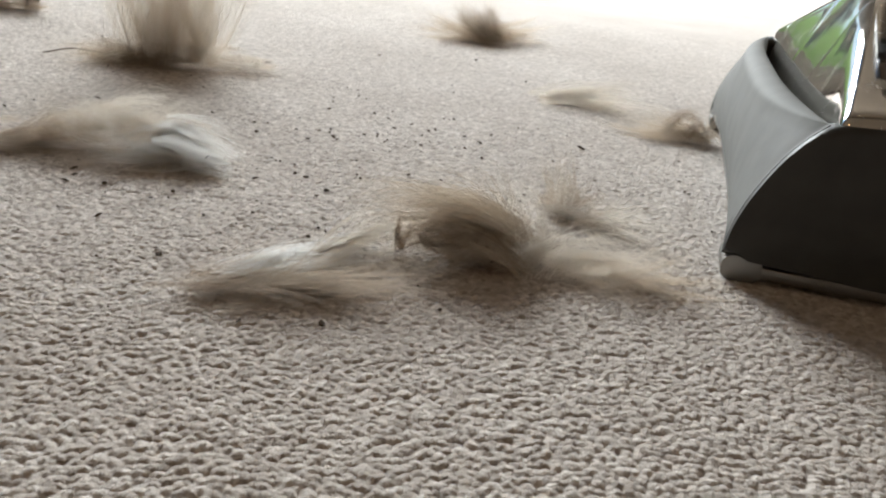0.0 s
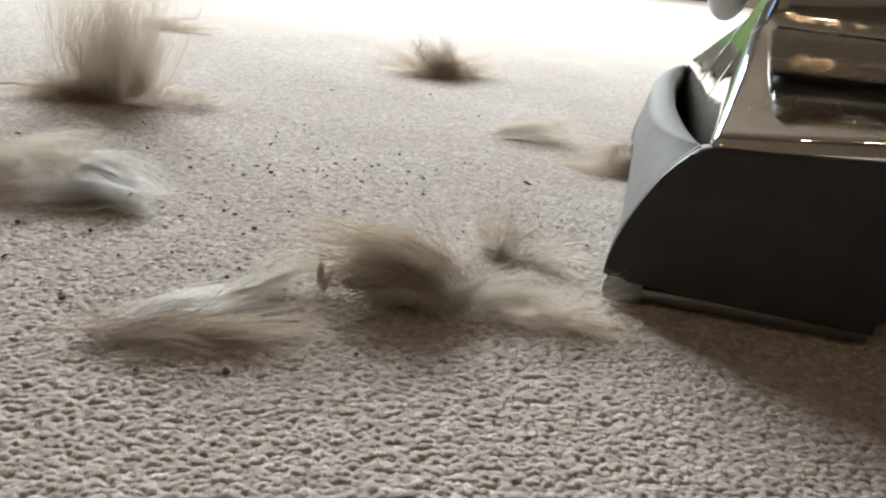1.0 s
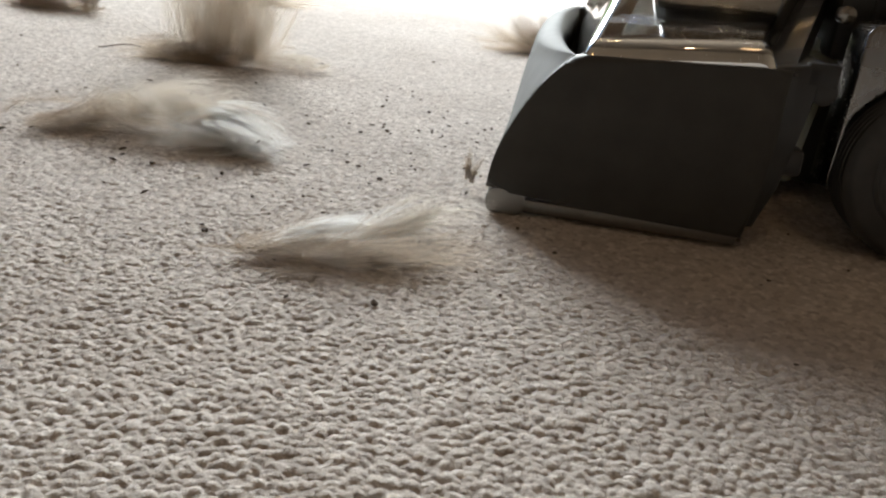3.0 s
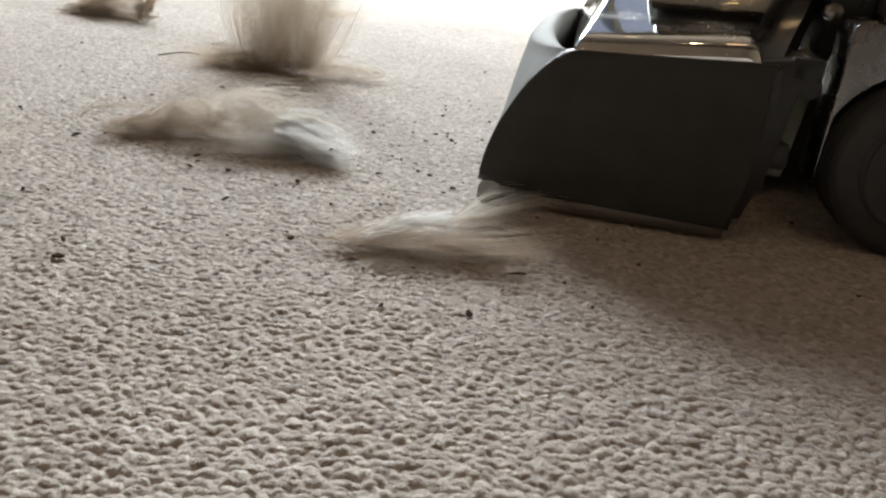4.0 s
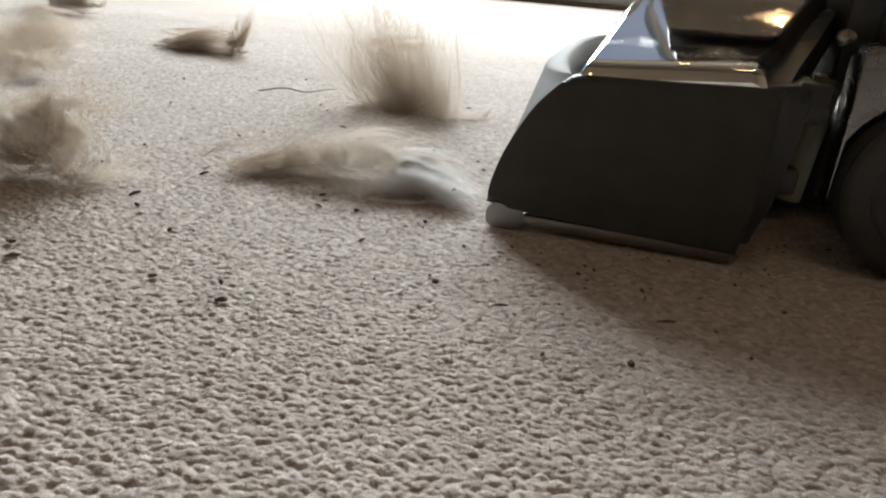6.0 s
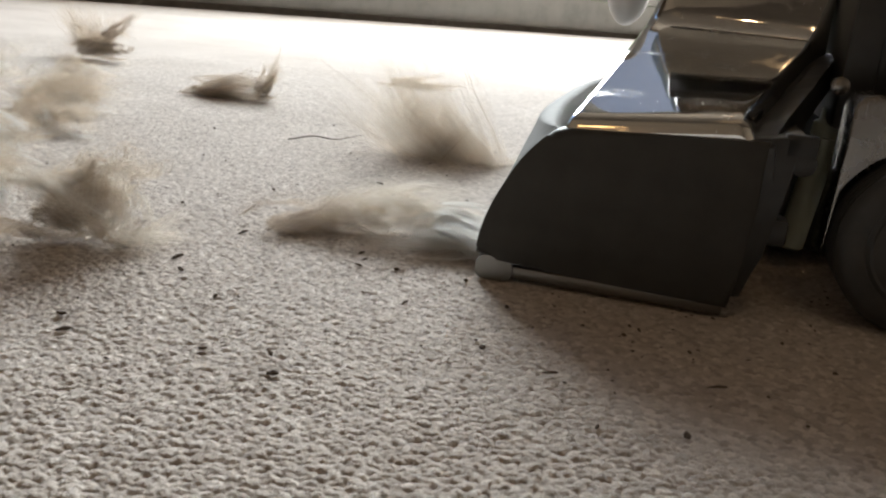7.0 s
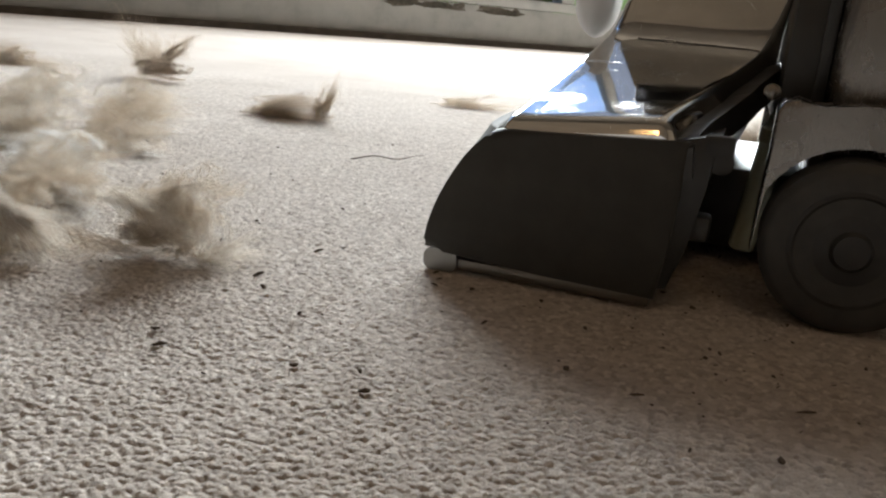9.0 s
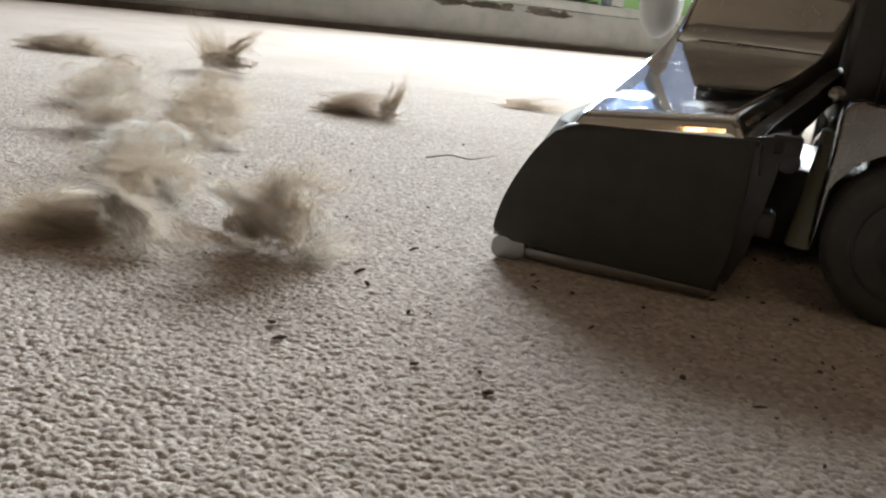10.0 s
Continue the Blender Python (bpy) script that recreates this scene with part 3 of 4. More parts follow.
# ---- dog hair ----
def strands(name, p, radius, material, parent, tone=None):
    """Tapered three-sided strands through the points p (count, steps, 3)."""
    n, m, _ = p.shape
    along = np.gradient(p, axis=1)
    along /= np.linalg.norm(along, axis=2, keepdims=True) + 1e-9
    side = np.cross(along, (0.31, 0.22, 0.92))
    side /= np.linalg.norm(side, axis=2, keepdims=True) + 1e-9
    over = np.cross(along, side)
    taper = radius * (1 - 0.75 * np.linspace(0, 1, m) ** 2)[None, :, None]
    ring = [p + taper * (math.cos(a) * side + math.sin(a) * over) for a in (0, 2.094, 4.189)]
    v = np.stack(ring, 2).reshape(-1, 3)
    base = (np.arange(n)[:, None] * m + np.arange(m - 1)).ravel() * 3
    f = np.concatenate([np.stack([base + i, base + (i + 1) % 3, base + 3 + (i + 1) % 3, base + 3 + i], 1) for i in range(3)])
    me = bpy.data.meshes.new(name)
    me.vertices.add(len(v))
    me.vertices.foreach_set("co", v.ravel())
    me.loops.add(f.size)
    me.loops.foreach_set("vertex_index", f.ravel())
    me.polygons.add(len(f))
    me.polygons.foreach_set("loop_start", np.arange(0, f.size, 4))
    me.polygons.foreach_set("use_smooth", np.ones(len(f), bool))
    me.update(calc_edges=True)
    if tone is not None:
        me.attributes.new("tone", "FLOAT", "POINT").data.foreach_set("value", np.repeat(tone, 3 * m))
    me.materials.append(material)
    ob = new(name, me)
    ob.parent = parent
    return ob


def lock(rng, n, root, way, length, bend=(0, 0, 0), spread=0.004, fan=0.3, curl=0.0035, steps=8, floor_z=0.0008):
    """Hairs from root along way, bent and curled, in small strands that hang together."""
    s = np.linspace(0, 1, steps)[None, :, None]
    way = np.array(way, float) / np.linalg.norm(way)
    k = max(3, n // 16)
    of = rng.integers(0, k, n)
    d = way + rng.normal(0, fan, (k, 3))[of] + rng.normal(0, 0.3 * fan, (n, 3))
    ln = length * (rng.uniform(0.55, 1.1, (k, 1, 1))[of] * rng.uniform(0.75, 1.1, (n, 1, 1)))
    spread = np.ones(3) * spread if np.isscalar(spread) else np.array(spread)
    at = rng.normal(0, 1, (k, 1, 3))[of] + rng.normal(0, 0.3, (n, 1, 3))
    p = np.array(root) + at * spread + s * ln * d[:, None] + s**2 * length * (np.array(bend) + rng.normal(0, 0.3 * fan, (k, 3))[of])[:, None]
    ph, fr = rng.uniform(0, 6.3, (k, 1, 3))[of] + rng.normal(0, 0.35, (n, 1, 3)), rng.uniform(2.5, 7, (k, 1, 3))[of]
    p = p + curl * np.sin(ph + fr * s) * (0.25 + s)
    low = p[..., 2] < floor_z
    p[..., 2] = np.where(low, floor_z + 0.0012 * np.abs(np.sin(900 * p[..., 0])), p[..., 2])
    return p, np.clip(rng.normal(0.5, 0.28, k)[of], 0, 1)


def ball(rng, n, centre, size, steps=9):
    """Tangled hairs that run round inside an uneven lump of that size."""
    k = max(5, n // 22)
    lobes = rng.normal(size=(k, 3))
    lobes *= 0.5 / np.linalg.norm(lobes, axis=1)[:, None] * rng.uniform(0.3, 1.3, (k, 1))
    of = rng.integers(0, k, n)
    a = rng.normal(size=(k, 3))[of] + rng.normal(0, 0.11, (n, 3))
    a /= np.linalg.norm(a, axis=1)[:, None]
    b = np.cross(a, (rng.normal(size=(k, 3))[of] + rng.normal(0, 0.11, (n, 3))))
    b /= np.linalg.norm(b, axis=1)[:, None]
    s = np.linspace(0, 1, steps)[None]
    th = rng.uniform(0, 6.3, (k, 1))[of] + rng.normal(0, 0.16, (n, 1)) + rng.uniform(0.8, 2.2, (n, 1)) * s
    loose = (rng.random((k, 1, 1)) < 0.4)[of] * rng.uniform(0, 0.9, (n, 1, 1))
    rad = rng.uniform(0.3, 0.75, (k, 1, 1))[of] * (1 + 0.09 * rng.normal(size=(n, 1, 1))) * (1 + loose * s[..., None] ** 2)
    p = lobes[of][:, None] + rad * (np.cos(th)[..., None] * a[:, None] + np.sin(th)[..., None] * b[:, None])
    p = np.array(centre) + p * np.array(size) + rng.normal(0, 0.0008, (n, 1, 3)) + 0.0010 * np.sin(rng.uniform(0, 6.3, (n, 1, 3)) + rng.uniform(4, 11, (n, 1, 3)) * s[..., None])
    p[..., 2] = np.maximum(p[..., 2], 0.0008 + 0.0012 * np.abs(np.sin(900 * p[..., 0])))
    return p, np.clip(rng.normal(0.5, 0.28, k)[of], 0, 1)


def clump(x, y, label, wisps, rz=0.0):
    """A thing of loose hair whose wisps are parts; each wisp: (points, material, radius)."""
    ob = tagged(new("hair_clump"), label, "hair clump", group="dog hair clumps on the carpet")
    ob.matrix_world = pose(x, y, 0, 0, 0, rz)
    return ob, [strands("wisp", p[0], r * 1.35, m, ob, p[1]) for p, m, r in wisps]


def hair():
    r = np.random.default_rng(11)
    made = {}
    # dark tangled clump with thin loose ends
    made["dark"] = clump(0.018, 0.450, "dark brown tangled clump of dog hair lying on carpet", [
        (lock(r, 900, (0.024, -0.004, 0.010), (-0.6, 0.2, 0.9), 0.046, (-0.5, 0, -0.6), (0.012, 0.011, 0.007), 0.24, 0.003), HAIR_DARK, 0.00009),
        (ball(r, 700, (0.006, 0.0, 0.012), (0.028, 0.022, 0.014)), HAIR_DARK, 0.00009),
        (lock(r, 420, (0.018, 0.0, 0.022), (-0.8, 0.25, 0.7), 0.058, (-0.35, 0.1, -0.55), (0.010, 0.010, 0.006), 0.18, 0.002), HAIR_MID, 0.00008),
        (lock(r, 420, (0.03, -0.015, 0.004), (0.6, 0.6, 0.2), 0.06, (-0.3, 0.2, -0.2), (0.010, 0.008, 0.003), 0.3), HAIR_PALE, 0.00009),
    ])
    # long pale lock
    made["strand"] = clump(-0.062, 0.415, "long pale wispy lock of dog hair on carpet", [
        (lock(r, 330, (-0.035, -0.020, 0.004), (0.8, 0.55, 0.14), 0.065, (0.1, 0.1, -0.22), (0.006, 0.005, 0.002), 0.10, 0.002), HAIR_WHITE, 0.00008),
        (lock(r, 300, (0.0, 0.005, 0.007), (0.6, 0.7, 0.08), 0.065, (0, 0, -0.1), (0.004, 0.005, 0.002), 0.10, 0.002), HAIR_PALE, 0.00008),
        # brown hair below the lock, also standing in for the shade there
        (lock(r, 620, (-0.032, -0.036, 0.003), (0.9, 0.12, 0.08), 0.060, (0, 0, -0.1), (0.018, 0.008, 0.0015), 0.3, 0.002), HAIR_DARK, 0.00008),
        (lock(r, 200, (0.046, 0.036, 0.004), (-0.2, 0.2, 1), 0.013, (0.2, 0, 0), (0.002, 0.002, 0.002), 0.2, 0.0006, 6), HAIR_DARK, 0.00008),
    ])
    made["spiky"] = clump(0.100, 0.548, "small grey spiky tuft of dog hair on carpet", [
        (lock(r, 420, (0, 0, 0.002), (0, 0, 1), 0.022, (0.1, 0, -0.3), (0.010, 0.008, 0.002), 0.8, 0.002), HAIR_DARK, 0.00007),
        (lock(r, 300, (0.0, -0.01, 0.002), (0.3, -0.2, 0.3), 0.035, (0, 0, -0.3), (0.012, 0.008, 0.002), 0.7), HAIR_PALE, 0.00008),
    ])
    made["right"] = clump(0.105, 0.440, "flat sandy mat of dog hair on carpet", [
        (lock(r, 380, (-0.03, 0.016, 0.004), (1, -0.35, 0.22), 0.055, (0, -0.1, -0.3), (0.009, 0.009, 0.002), 0.25), HAIR_PALE, 0.00007),
        (lock(r, 420, (-0.005, -0.012, 0.003), (1, 0.15, 0.2), 0.05, (0, 0, -0.25), (0.013, 0.007, 0.002), 0.3), HAIR_MID, 0.00007),
    ])
    made["beyond"] = clump(0.262, 0.800, "curled brown tuft of dog hair on carpet", [
        (ball(r, 420, (0.0, 0.0, 0.014), (0.024, 0.018, 0.018)), HAIR_DARK, 0.0001),
        (lock(r, 350, (0.0, 0.0, 0.004), (-1, 0.2, 0.15), 0.06, (0, 0, -0.1), (0.014, 0.010, 0.003), 0.3), HAIR_MID, 0.0001),
    ])
    # tall airy clump: soft upright curtains of hair over a matted foot, coloured darker for the shadow at its base
    fan = []
    for k in range(9):
        u = (k - 4) / 4
        fan.append((lock(r, int(330 - 150 * abs(u)), (u * 0.036 + 0.006, r.uniform(-0.014, 0.014), 0.010), (u * 0.40 - 0.02, 0.0, 1), 0.140, (0.06 - 0.30 * u, 0, -0.08), (0.010, 0.012, 0.006), 0.15, 0.006, 8), HAIR_MID if k % 2 else HAIR_PALE, 0.00007))
    made["tall"] = clump(-0.268, 0.912, "tall airy tan clump of dog hair standing on carpet", fan + [
        (lock(r, 700, (-0.05, -0.005, 0.006), (1, -0.1, 0.16), 0.10, (0, 0, -0.1), (0.014, 0.012, 0.006), 0.16, 0.004), HAIR_DARK, 0.0001),
        (ball(r, 700, (0.06, 0.01, 0.012), (0.048, 0.024, 0.014)), HAIR_PALE, 0.00007),
        (lock(r, 420, (-0.03, 0.0, 0.004), (-1, -0.3, 0.2), 0.06, (0, 0, -0.2), (0.014, 0.012, 0.004), 0.30), HAIR_MID, 0.0001),
    ])
    # broad cream clump, its end combed out into white locks
    fl = [
        (ball(r, 1000, (-0.016, 0.012, 0.016), (0.052, 0.030, 0.018)), HAIR_PALE, 0.00007),
        (ball(r, 700, (0.026, 0.008, 0.010), (0.036, 0.026, 0.013)), HAIR_WHITE, 0.00008),
        (ball(r, 500, (-0.050, 0.006, 0.012), (0.034, 0.022, 0.012)), HAIR_MID, 0.00007),
        (lock(r, 500, (-0.090, -0.006, 0.004), (1, 0.15, 0.22), 0.06, (0, 0.2, -0.2), (0.010, 0.010, 0.003), 0.2, 0.003), HAIR_DARK, 0.00007),
        (lock(r, 600, (-0.035, 0.035, 0.012), (0.5, 0.2, 0.8), 0.040, (0.5, 0, -0.6), (0.026, 0.012, 0.006), 0.35, 0.004), HAIR_PALE, 0.00006),
    ]
    for k in range(5):
        u = k / 4
        fl.append((lock(r, 170, (0.012 + 0.006 * u, 0.024 - 0.034 * u, 0.018 - 0.006 * u), (1, 0.05 - 0.5 * u, 0.10 - 0.05 * u), 0.052 - 0.006 * u, (0.1, -0.30 + 0.1 * u, -0.40 + 0.15 * u), (0.003, 0.004, 0.0025), 0.07, 0.0025), HAIR_WHITE, 0.00009))
    fl.append((lock(r, 200, (0.058, -0.014, 0.006), (-1, -0.10, 0.08), 0.085, (0, -0.10, -0.08), (0.005, 0.005, 0.001), 0.07, 0.002), HAIR_WHITE, 0.0001))
    fl.append((lock(r, 160, (0.052, -0.004, 0.006), (-1, -0.22, 0.10), 0.065, (0, -0.08, -0.06), (0.004, 0.004, 0.001), 0.08, 0.002), HAIR_WHITE, 0.0001))
    made["fluffy"] = clump(-0.206, 0.585, "broad fluffy cream clump of dog hair with white locks on carpet", fl)
    # resting clumps
    clump(-0.403, 0.504, "round matted brown ball of dog hair on carpet", [
        (ball(r, 1100, (0.0, 0.0, 0.024), (0.032, 0.027, 0.025)), HAIR_MID, 0.00011),
        (ball(r, 600, (-0.004, -0.004, 0.020), (0.026, 0.023, 0.018)), HAIR_DARK, 0.0001),
        (ball(r, 480, (0.004, 0.0, 0.026), (0.036, 0.030, 0.028)), HAIR_PALE, 0.00010),
        (lock(r, 300, (0.012, 0.0, 0.044), (0.4, 0.1, 0.7), 0.024, (0.2, 0, -0.4), (0.014, 0.012, 0.006), 0.35, 0.004), HAIR_MID, 0.0001),
        (lock(r, 170, (-0.020, -0.022, 0.042), (1, -0.1, -0.35), 0.052, (0, 0, -0.15), (0.005, 0.004, 0.004), 0.12, 0.003), HAIR_PALE, 0.0001),
        (lock(r, 400, (-0.014, -0.012, 0.003), (-0.4, -0.6, 0.15), 0.026, (0, 0, -0.1), (0.022, 0.008, 0.003), 0.5), HAIR_DARK, 0.00009),
        (lock(r, 260, (0.026, 0.0, 0.003), (1, 0.1, 0.2), 0.030, (0, 0, -0.2), (0.008, 0.012, 0.003), 0.4), HAIR_PALE, 0.00009),
    ])
    clump(-0.505, 0.470, "low ragged grey and tan clump of dog hair on carpet", [
        (ball(r, 700, (-0.015, -0.002, 0.016), (0.036, 0.022, 0.016)), HAIR_MID, 0.00009),
        (ball(r, 500, (0.010, 0.030, 0.026), (0.022, 0.018, 0.022)), HAIR_MID, 0.00009),
        (ball(r, 420, (-0.006, -0.012, 0.010), (0.026, 0.014, 0.010)), HAIR_DARK, 0.00009),
        (lock(r, 500, (-0.045, 0.016, 0.010), (1, 0.3, 0.5), 0.075, (0.1, -0.2, -0.6), (0.008, 0.008, 0.003), 0.16, 0.003), HAIR_PALE, 0.00009),
        (lock(r, 420, (0.0, -0.01, 0.005), (-1, -0.2, 0.1), 0.09, (0, 0, -0.1), (0.010, 0.008, 0.003), 0.2), HAIR_MID, 0.00009),
        (lock(r, 260, (0.014, 0.004, 0.022), (0.8, -0.5, 0), 0.048, (0, 0, -0.35), (0.008, 0.006, 0.004), 0.16), HAIR_DARK, 0.00009),
        (lock(r, 260, (0.006, 0.002, 0.024), (1, -0.2, 0.1), 0.060, (0, -0.1, -0.35), (0.006, 0.006, 0.004), 0.14), HAIR_PALE, 0.00009),
    ])
    for x, y, s, m in ((-0.530, 0.585, 1.0, HAIR_MID), (-0.575, 0.640, 1.1, HAIR_PALE), (-0.600, 0.700, 1.2, HAIR_WHITE), (-0.690, 0.790, 1.4, HAIR_PALE), (-0.610, 0.815, 1.2, HAIR_MID), (-0.800, 0.930, 1.5, HAIR_PALE), (-0.655, 0.930, 1.5, HAIR_MID), (-0.720, 1.060, 1.5, HAIR_PALE), (-0.880, 1.12, 1.6, HAIR_PALE)):
        clump(x, y, "loose curly pale wisps of dog hair on carpet", [
            (ball(r, 420, (0.0, 0.0, 0.016 * s), (0.032 * s, 0.022 * s, 0.016 * s)), m, 0.0001),
            (lock(r, 300, (-0.03 * s, 0, 0.006), (1, r.uniform(-0.5, 0.5), 0.5), 0.06 * s, (0, 0, -0.6), (0.010 * s, 0.010 * s, 0.004), 0.2, 0.006), m, 0.0001),
            (lock(r, 300, (0, 0, 0.012), (r.uniform(-0.6, 0.6), 0.2, 0.9), 0.034 * s, (0.4, 0, -0.6), (0.014 * s, 0.010 * s, 0.004), 0.3, 0.006), HAIR_MID, 0.0001),
            (lock(r, 280, (0.01, -0.01, 0.004), (0.5, -1, 0.2), 0.045 * s, (0, 0, -0.2), (0.014 * s, 0.010 * s, 0.004), 0.3, 0.004), HAIR_WHITE, 0.0001),
        ])
    clump(-0.872, 1.42, "dark flat clump of dog hair with pale loose ends on carpet", [
        (ball(r, 900, (0.0, 0.0, 0.018), (0.055, 0.032, 0.020)), HAIR_DARK, 0.00014),
        (lock(r, 600, (-0.03, 0.03, 0.02), (-0.3, 0, 1), 0.06, (0, 0, -0.2), (0.02, 0.014, 0.008), 0.5), HAIR_MID, 0.00012),
        (lock(r, 160, (0.0, 0.02, 0.04), (1, 0, 0.7), 0.055, (0, 0, 0), (0.006, 0.005, 0.004), 0.12), HAIR_DARK, 0.00012),
    ])
    clump(-0.542, 1.165, "small brown clump of dog hair with an upright tip on carpet", [
        (lock(r, 700, (-0.045, 0.0, 0.006), (1, 0.1, 0.15), 0.09, (0, 0, -0.1), (0.012, 0.012, 0.006), 0.18), HAIR_DARK, 0.00012),
        (ball(r, 500, (0.035, 0.0, 0.014), (0.018, 0.016, 0.018)), HAIR_DARK, 0.00012),
        (lock(r, 200, (0.04, 0.0, 0.02), (0.25, 0, 1), 0.04, (0.1, 0, 0), (0.005, 0.005, 0.004), 0.15), HAIR_MID, 0.00012),
    ])
    clump(0.085, 1.32, "small brown leaning tuft of dog hair on carpet", [
        (lock(r, 800, (0.025, 0.0, 0.004), (-0.8, 0, 1), 0.075, (0.2, 0, -0.1), (0.013, 0.012, 0.005), 0.16), HAIR_DARK, 0.00012),
        (lock(r, 300, (0.02, 0.0, 0.004), (-1, -0.1, 0.15), 0.11, (0, 0, 0.0), (0.012, 0.014, 0.003), 0.12), HAIR_MID, 0.00012),
        (lock(r, 300, (0.03, 0.02, 0.008), (1, 0.2, 0.15), 0.09, (0, 0, 0.0), (0.012, 0.014, 0.004), 0.15), HAIR_MID, 0.00012),
    ])
    clump(0.185, 0.925, "thin cream wisp of dog hair on carpet", [
        (lock(r, 420, (-0.04, 0.01, 0.003), (1, -0.25, 0.2), 0.085, (0, 0, -0.2), (0.012, 0.010, 0.003), 0.18), HAIR_PALE, 0.0001),
    ])
    clump(-1.19, 1.43, "flat tan clump of dog hair on carpet", [
        (lock(r, 700, (-0.06, 0, 0.006), (1, 0, 0.2), 0.13, (0, 0, -0.2), (0.018, 0.016, 0.006), 0.18), HAIR_DARK, 0.00014),
        (ball(r, 400, (0.04, 0, 0.018), (0.035, 0.03, 0.018)), HAIR_MID, 0.00014),
    ])
    clump(-0.330, 1.55, "far pale wisps of dog hair on carpet", [
        (lock(r, 300, (-0.05, 0, 0.004), (1, 0, 0.1), 0.1, (0, 0, -0.1), (0.016, 0.016, 0.003), 0.2), HAIR_MID, 0.00014),
    ])
    return made


HAIR = hair()


# ---- crumbs, grit and a twig ----
def crumbs():
    rng = random.Random(5)
    shapes = []
    for k in range(8):
        bm = bmesh.new()
        bmesh.ops.create_icosphere(bm, subdivisions=1, radius=1)
        for v in bm.verts:
            v.co *= rng.uniform(0.65, 1.2)
            v.co.x *= 1 + 0.5 * (k % 4)
            v.co.z *= 0.7
        me = bpy.data.meshes.new("crumb")
        bm.to_mesh(me)
        bm.free()
        me.materials.append(DIRT)
        shapes.append(me)
    spots = [(-0.050, 1.10), (0.077, 1.14), (0.129, 1.02), (0.048, 0.664), (-0.070, 0.46), (-0.144, 0.416), (0.142, 0.728), (0.16, 0.57), (-0.181, 0.94), (-0.068, 0.547),
             (-0.052, 0.352), (-0.172, 0.978), (-0.206, 0.521), (-0.318, 0.557), (-0.162, 0.517), (-0.271, 0.370), (-0.291, 0.437), (-0.336, 0.492), (-0.325, 0.471), (-0.337, 0.684),
             (-0.240, 0.375), (-0.350, 0.387), (-0.339, 0.370), (-0.233, 0.355)]
    spots += [(rng.uniform(-0.62, 0.22), 0.34 + 0.75 * rng.random() ** 1.4) for k in range(110)]
    spots += [(rng.gauss(-0.06, 0.06), rng.gauss(0.47, 0.06)) for k in range(40)]
    spots += [(rng.gauss(-0.04, 0.12), rng.gauss(0.66, 0.12)) for k in range(110)]
    for k, (x, y) in enumerate(spots):
        s = rng.uniform(0.0013, 0.0020) if k < 24 else rng.choice((0.0006, 0.0007, 0.0009, 0.0012)) * (1.0 if y > 0.43 else 0.75)
        ob = tagged(new("crumb", shapes[rng.randrange(8)]), "small dark crumb of dirt lying on the carpet", "crumb", group="dirt crumbs on the carpet")
        ob.matrix_world = pose(x, y, s * 0.35, rng.uniform(-20, 20), rng.uniform(-20, 20), rng.uniform(0, 360)) @ Matrix.Scale(s, 4)
    for x, y, z, rz, ln, sc in ((-0.234, 0.598, 0.036, -30, 0.005, 1), (-0.150, 0.560, 0.012, 80, 0.006, 1), (-0.030, 0.405, 0.0015, 20, 0.008, 1), (-0.110, 0.395, 0.0015, 20, 0.006, 1)):
        ob = tagged(new("grit", shapes[3]), "long dark fleck of dirt caught on the pile", "crumb", group="dirt crumbs on the carpet")
        ob.matrix_world = pose(x, y, z, 0, 0, rz) @ Matrix.Diagonal((ln / 3.2, 0.0011, 0.0011, 1))
    p = np.array([[(0.07 * s - 0.035, 0.055 * s - 0.027 + 0.004 * math.sin(7 * s), 0.002 + 0.003 * math.sin(5 * s) ** 2) for s in np.linspace(0, 1, 12)]])
    tw = strands("twig", p, 0.0009, DIRT, None)
    tw.location = (-0.355, 0.928, 0)
    tagged(tw, "thin dark bent twig lying on the carpet", "twig")


crumbs()


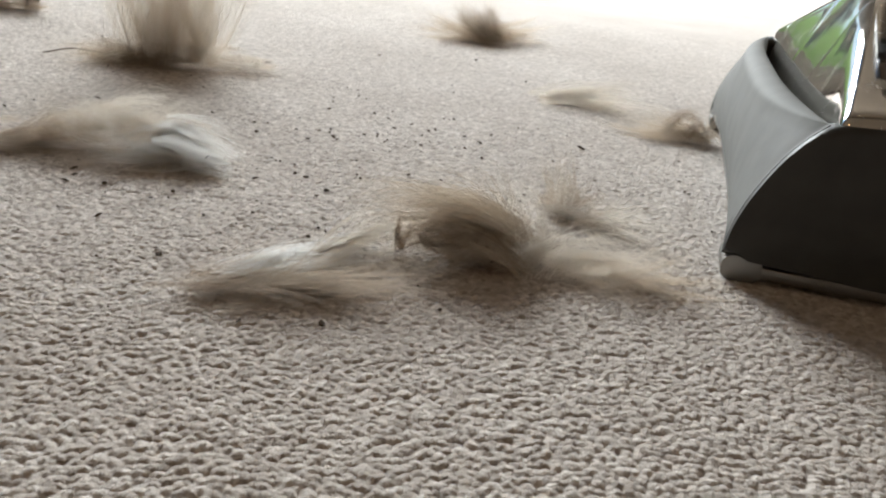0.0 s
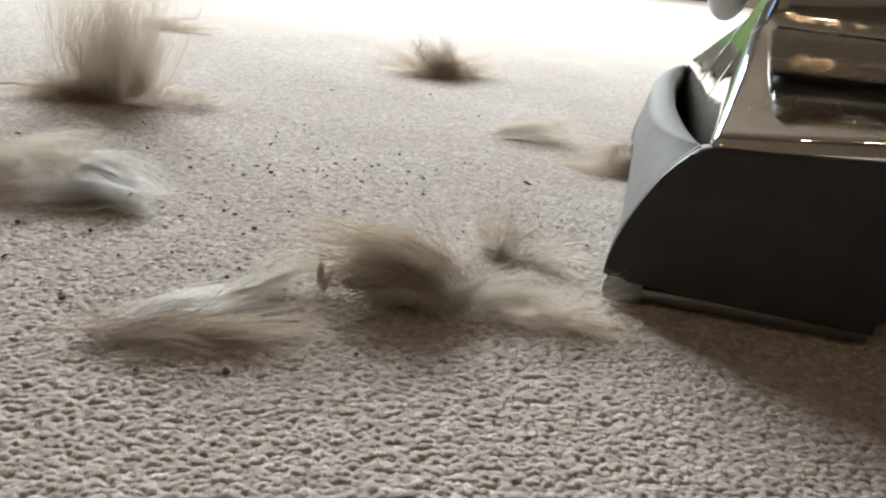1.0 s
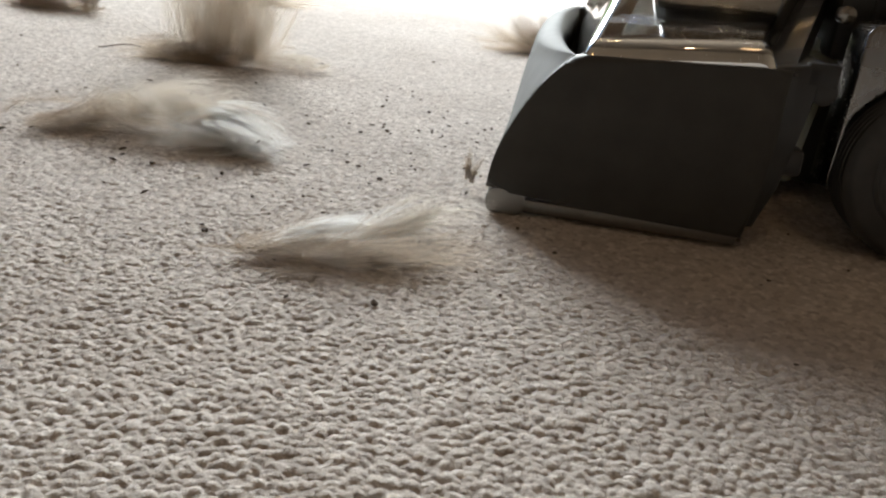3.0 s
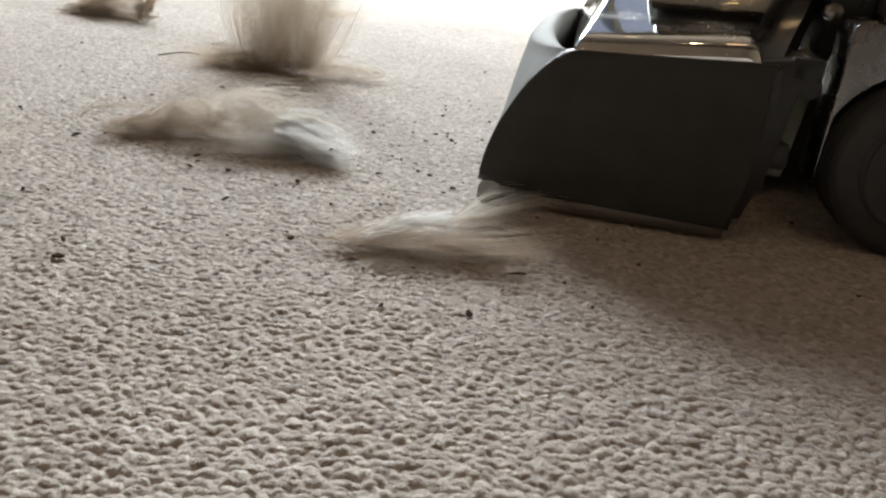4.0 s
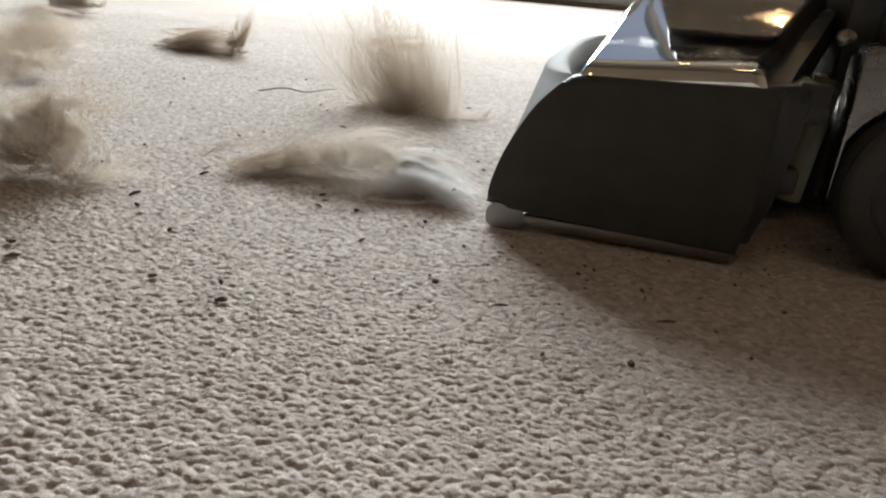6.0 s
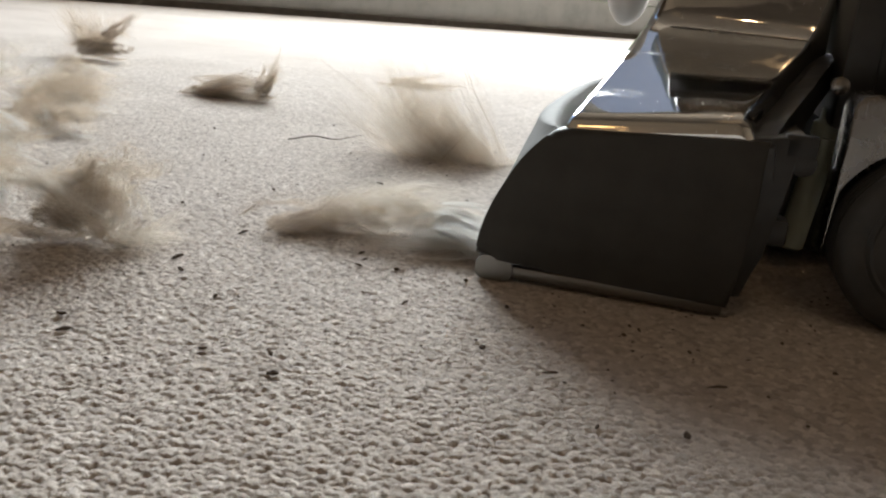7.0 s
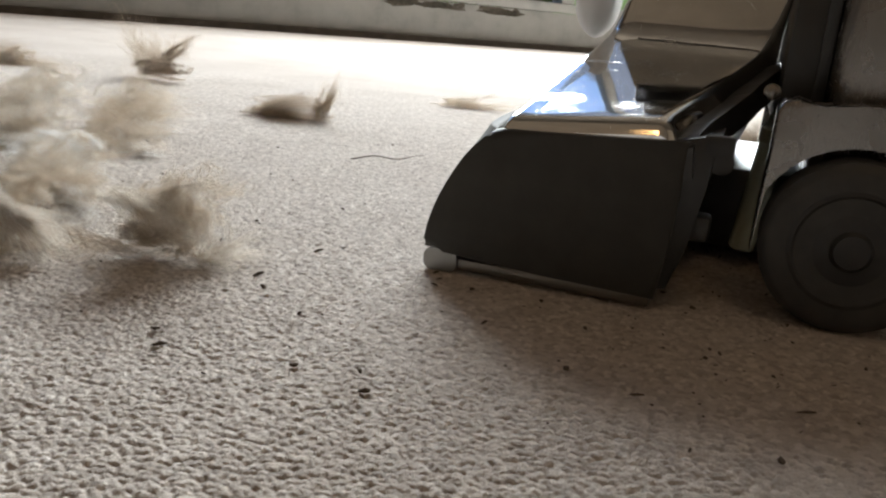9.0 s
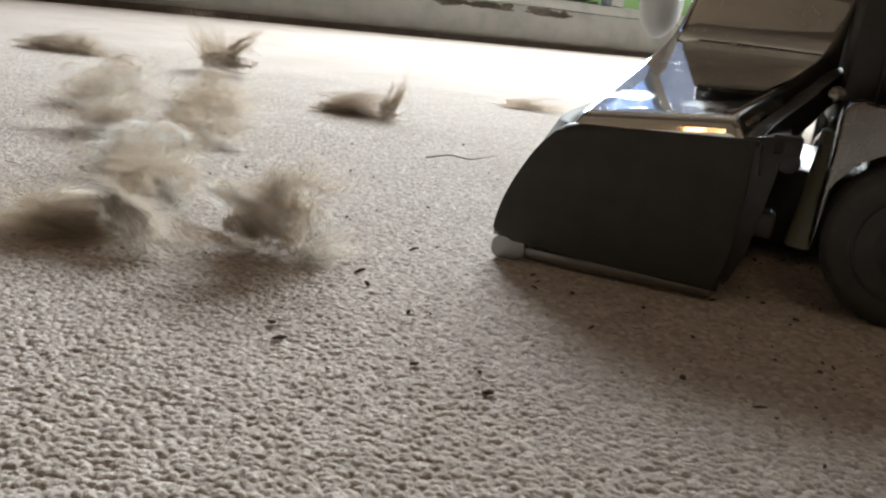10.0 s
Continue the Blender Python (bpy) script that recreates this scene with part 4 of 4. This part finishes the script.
# ---- what moves ----
def swallow(ob, wisps, starts, turn=(0, 0, 0), depth=0.088, drag=None):
    """Each wisp is drawn to the nozzle's mouth and stays inside it."""
    inv = ob.matrix_world.inverted()
    for k, (wisp, t0) in enumerate(zip(wisps, starts)):
        pts = np.empty(len(wisp.data.vertices) * 3)
        wisp.data.vertices.foreach_get("co", pts)
        c = Vector(pts.reshape(-1, 3).mean(0))
        wisp.data.transform(Matrix.Translation(-c))
        home = Matrix.Translation(c)
        y0 = (vac_pose(t0 + 0.4).inverted() @ (ob.matrix_world @ c)).y
        y1 = min(max(y0, 0.16), WIDTH - 0.16)

        def seat(t, x, z, f):
            return inv @ vac_pose(t) @ pose(x, y1, z, turn[0] * f, turn[1] * f, turn[2] * f)

        rows = [(0.0, home)]
        if drag:
            rows += [(drag[0], home), (drag[1], Matrix.Translation(drag[2].translation) @ home @ drag[2].to_3x3().to_4x4())]
        rows += [(t0, rows[-1][1]), (t0 + 0.4, inv @ vac_pose(t0 + 0.4) @ pose(-0.014, max(y0, 0.045), 0.012, turn[0] * 0.5, turn[1] * 0.5, turn[2] * 0.5))]
        rows += [(t0 + 0.7, seat(t0 + 0.7, depth, 0.042, 1))]
        rows += [(t, seat(t, depth, 0.042, 1)) for t in [r[0] for r in VAC] if t > t0 + 0.75]
        rows = [r for n, r in enumerate(rows) if n == 0 or r[0] > rows[n - 1][0] + 0.01]
        walk(wisp, rows)


def motions():
    walk(VACUUM, [(t, pose(x, y, 0, 0, 0, -h)) for t, x, y, h in VAC])
    for wheel in [o for o in VACUUM.children if o.name.startswith("wheel")]:
        home = pose(wheel["axle"][0], wheel["axle"][1], wheel["axle"][2])
        gone, rows = 0.0, []
        for k, (t, x, y, h) in enumerate(VAC):
            if k:
                gone += math.hypot(x - VAC[k - 1][1], y - VAC[k - 1][2])
            rows.append((t, home @ pose(0, 0, 0, 0, -math.degrees(gone / 0.0525), 0)))
        walk(wheel, rows)
    swallow(*HAIR["beyond"], (0.9, 0.95), (0, 0, 80))
    swallow(*HAIR["right"], (0.9, 1.0), (0, 0, 80))
    swallow(*HAIR["spiky"], (1.0, 1.05), (0, 0, 60))
    swallow(*HAIR["dark"], (2.1, 1.9, 1.8, 1.7), (0, 0, 70))
    swallow(*HAIR["strand"], (4.7, 4.1, 4.5, 2.6), (0, 0, 40), drag=(2.2, 4.1, pose(0.0, 0.038, 0.0)))
    swallow(*HAIR["tall"], tuple(7.95 + 0.05 * ((k * 5) % 12) for k in range(12)), (-70, 0, 0), drag=(5.2, 6.6, pose(0.026, 0, -0.038, 0, -52, 0)))
    swallow(*HAIR["fluffy"], (8.2, 8.0, 8.3, 8.35, 8.15, 7.9, 7.7, 7.6, 7.5, 7.3, 7.1, 7.0), (0, 0, 70))


motions()
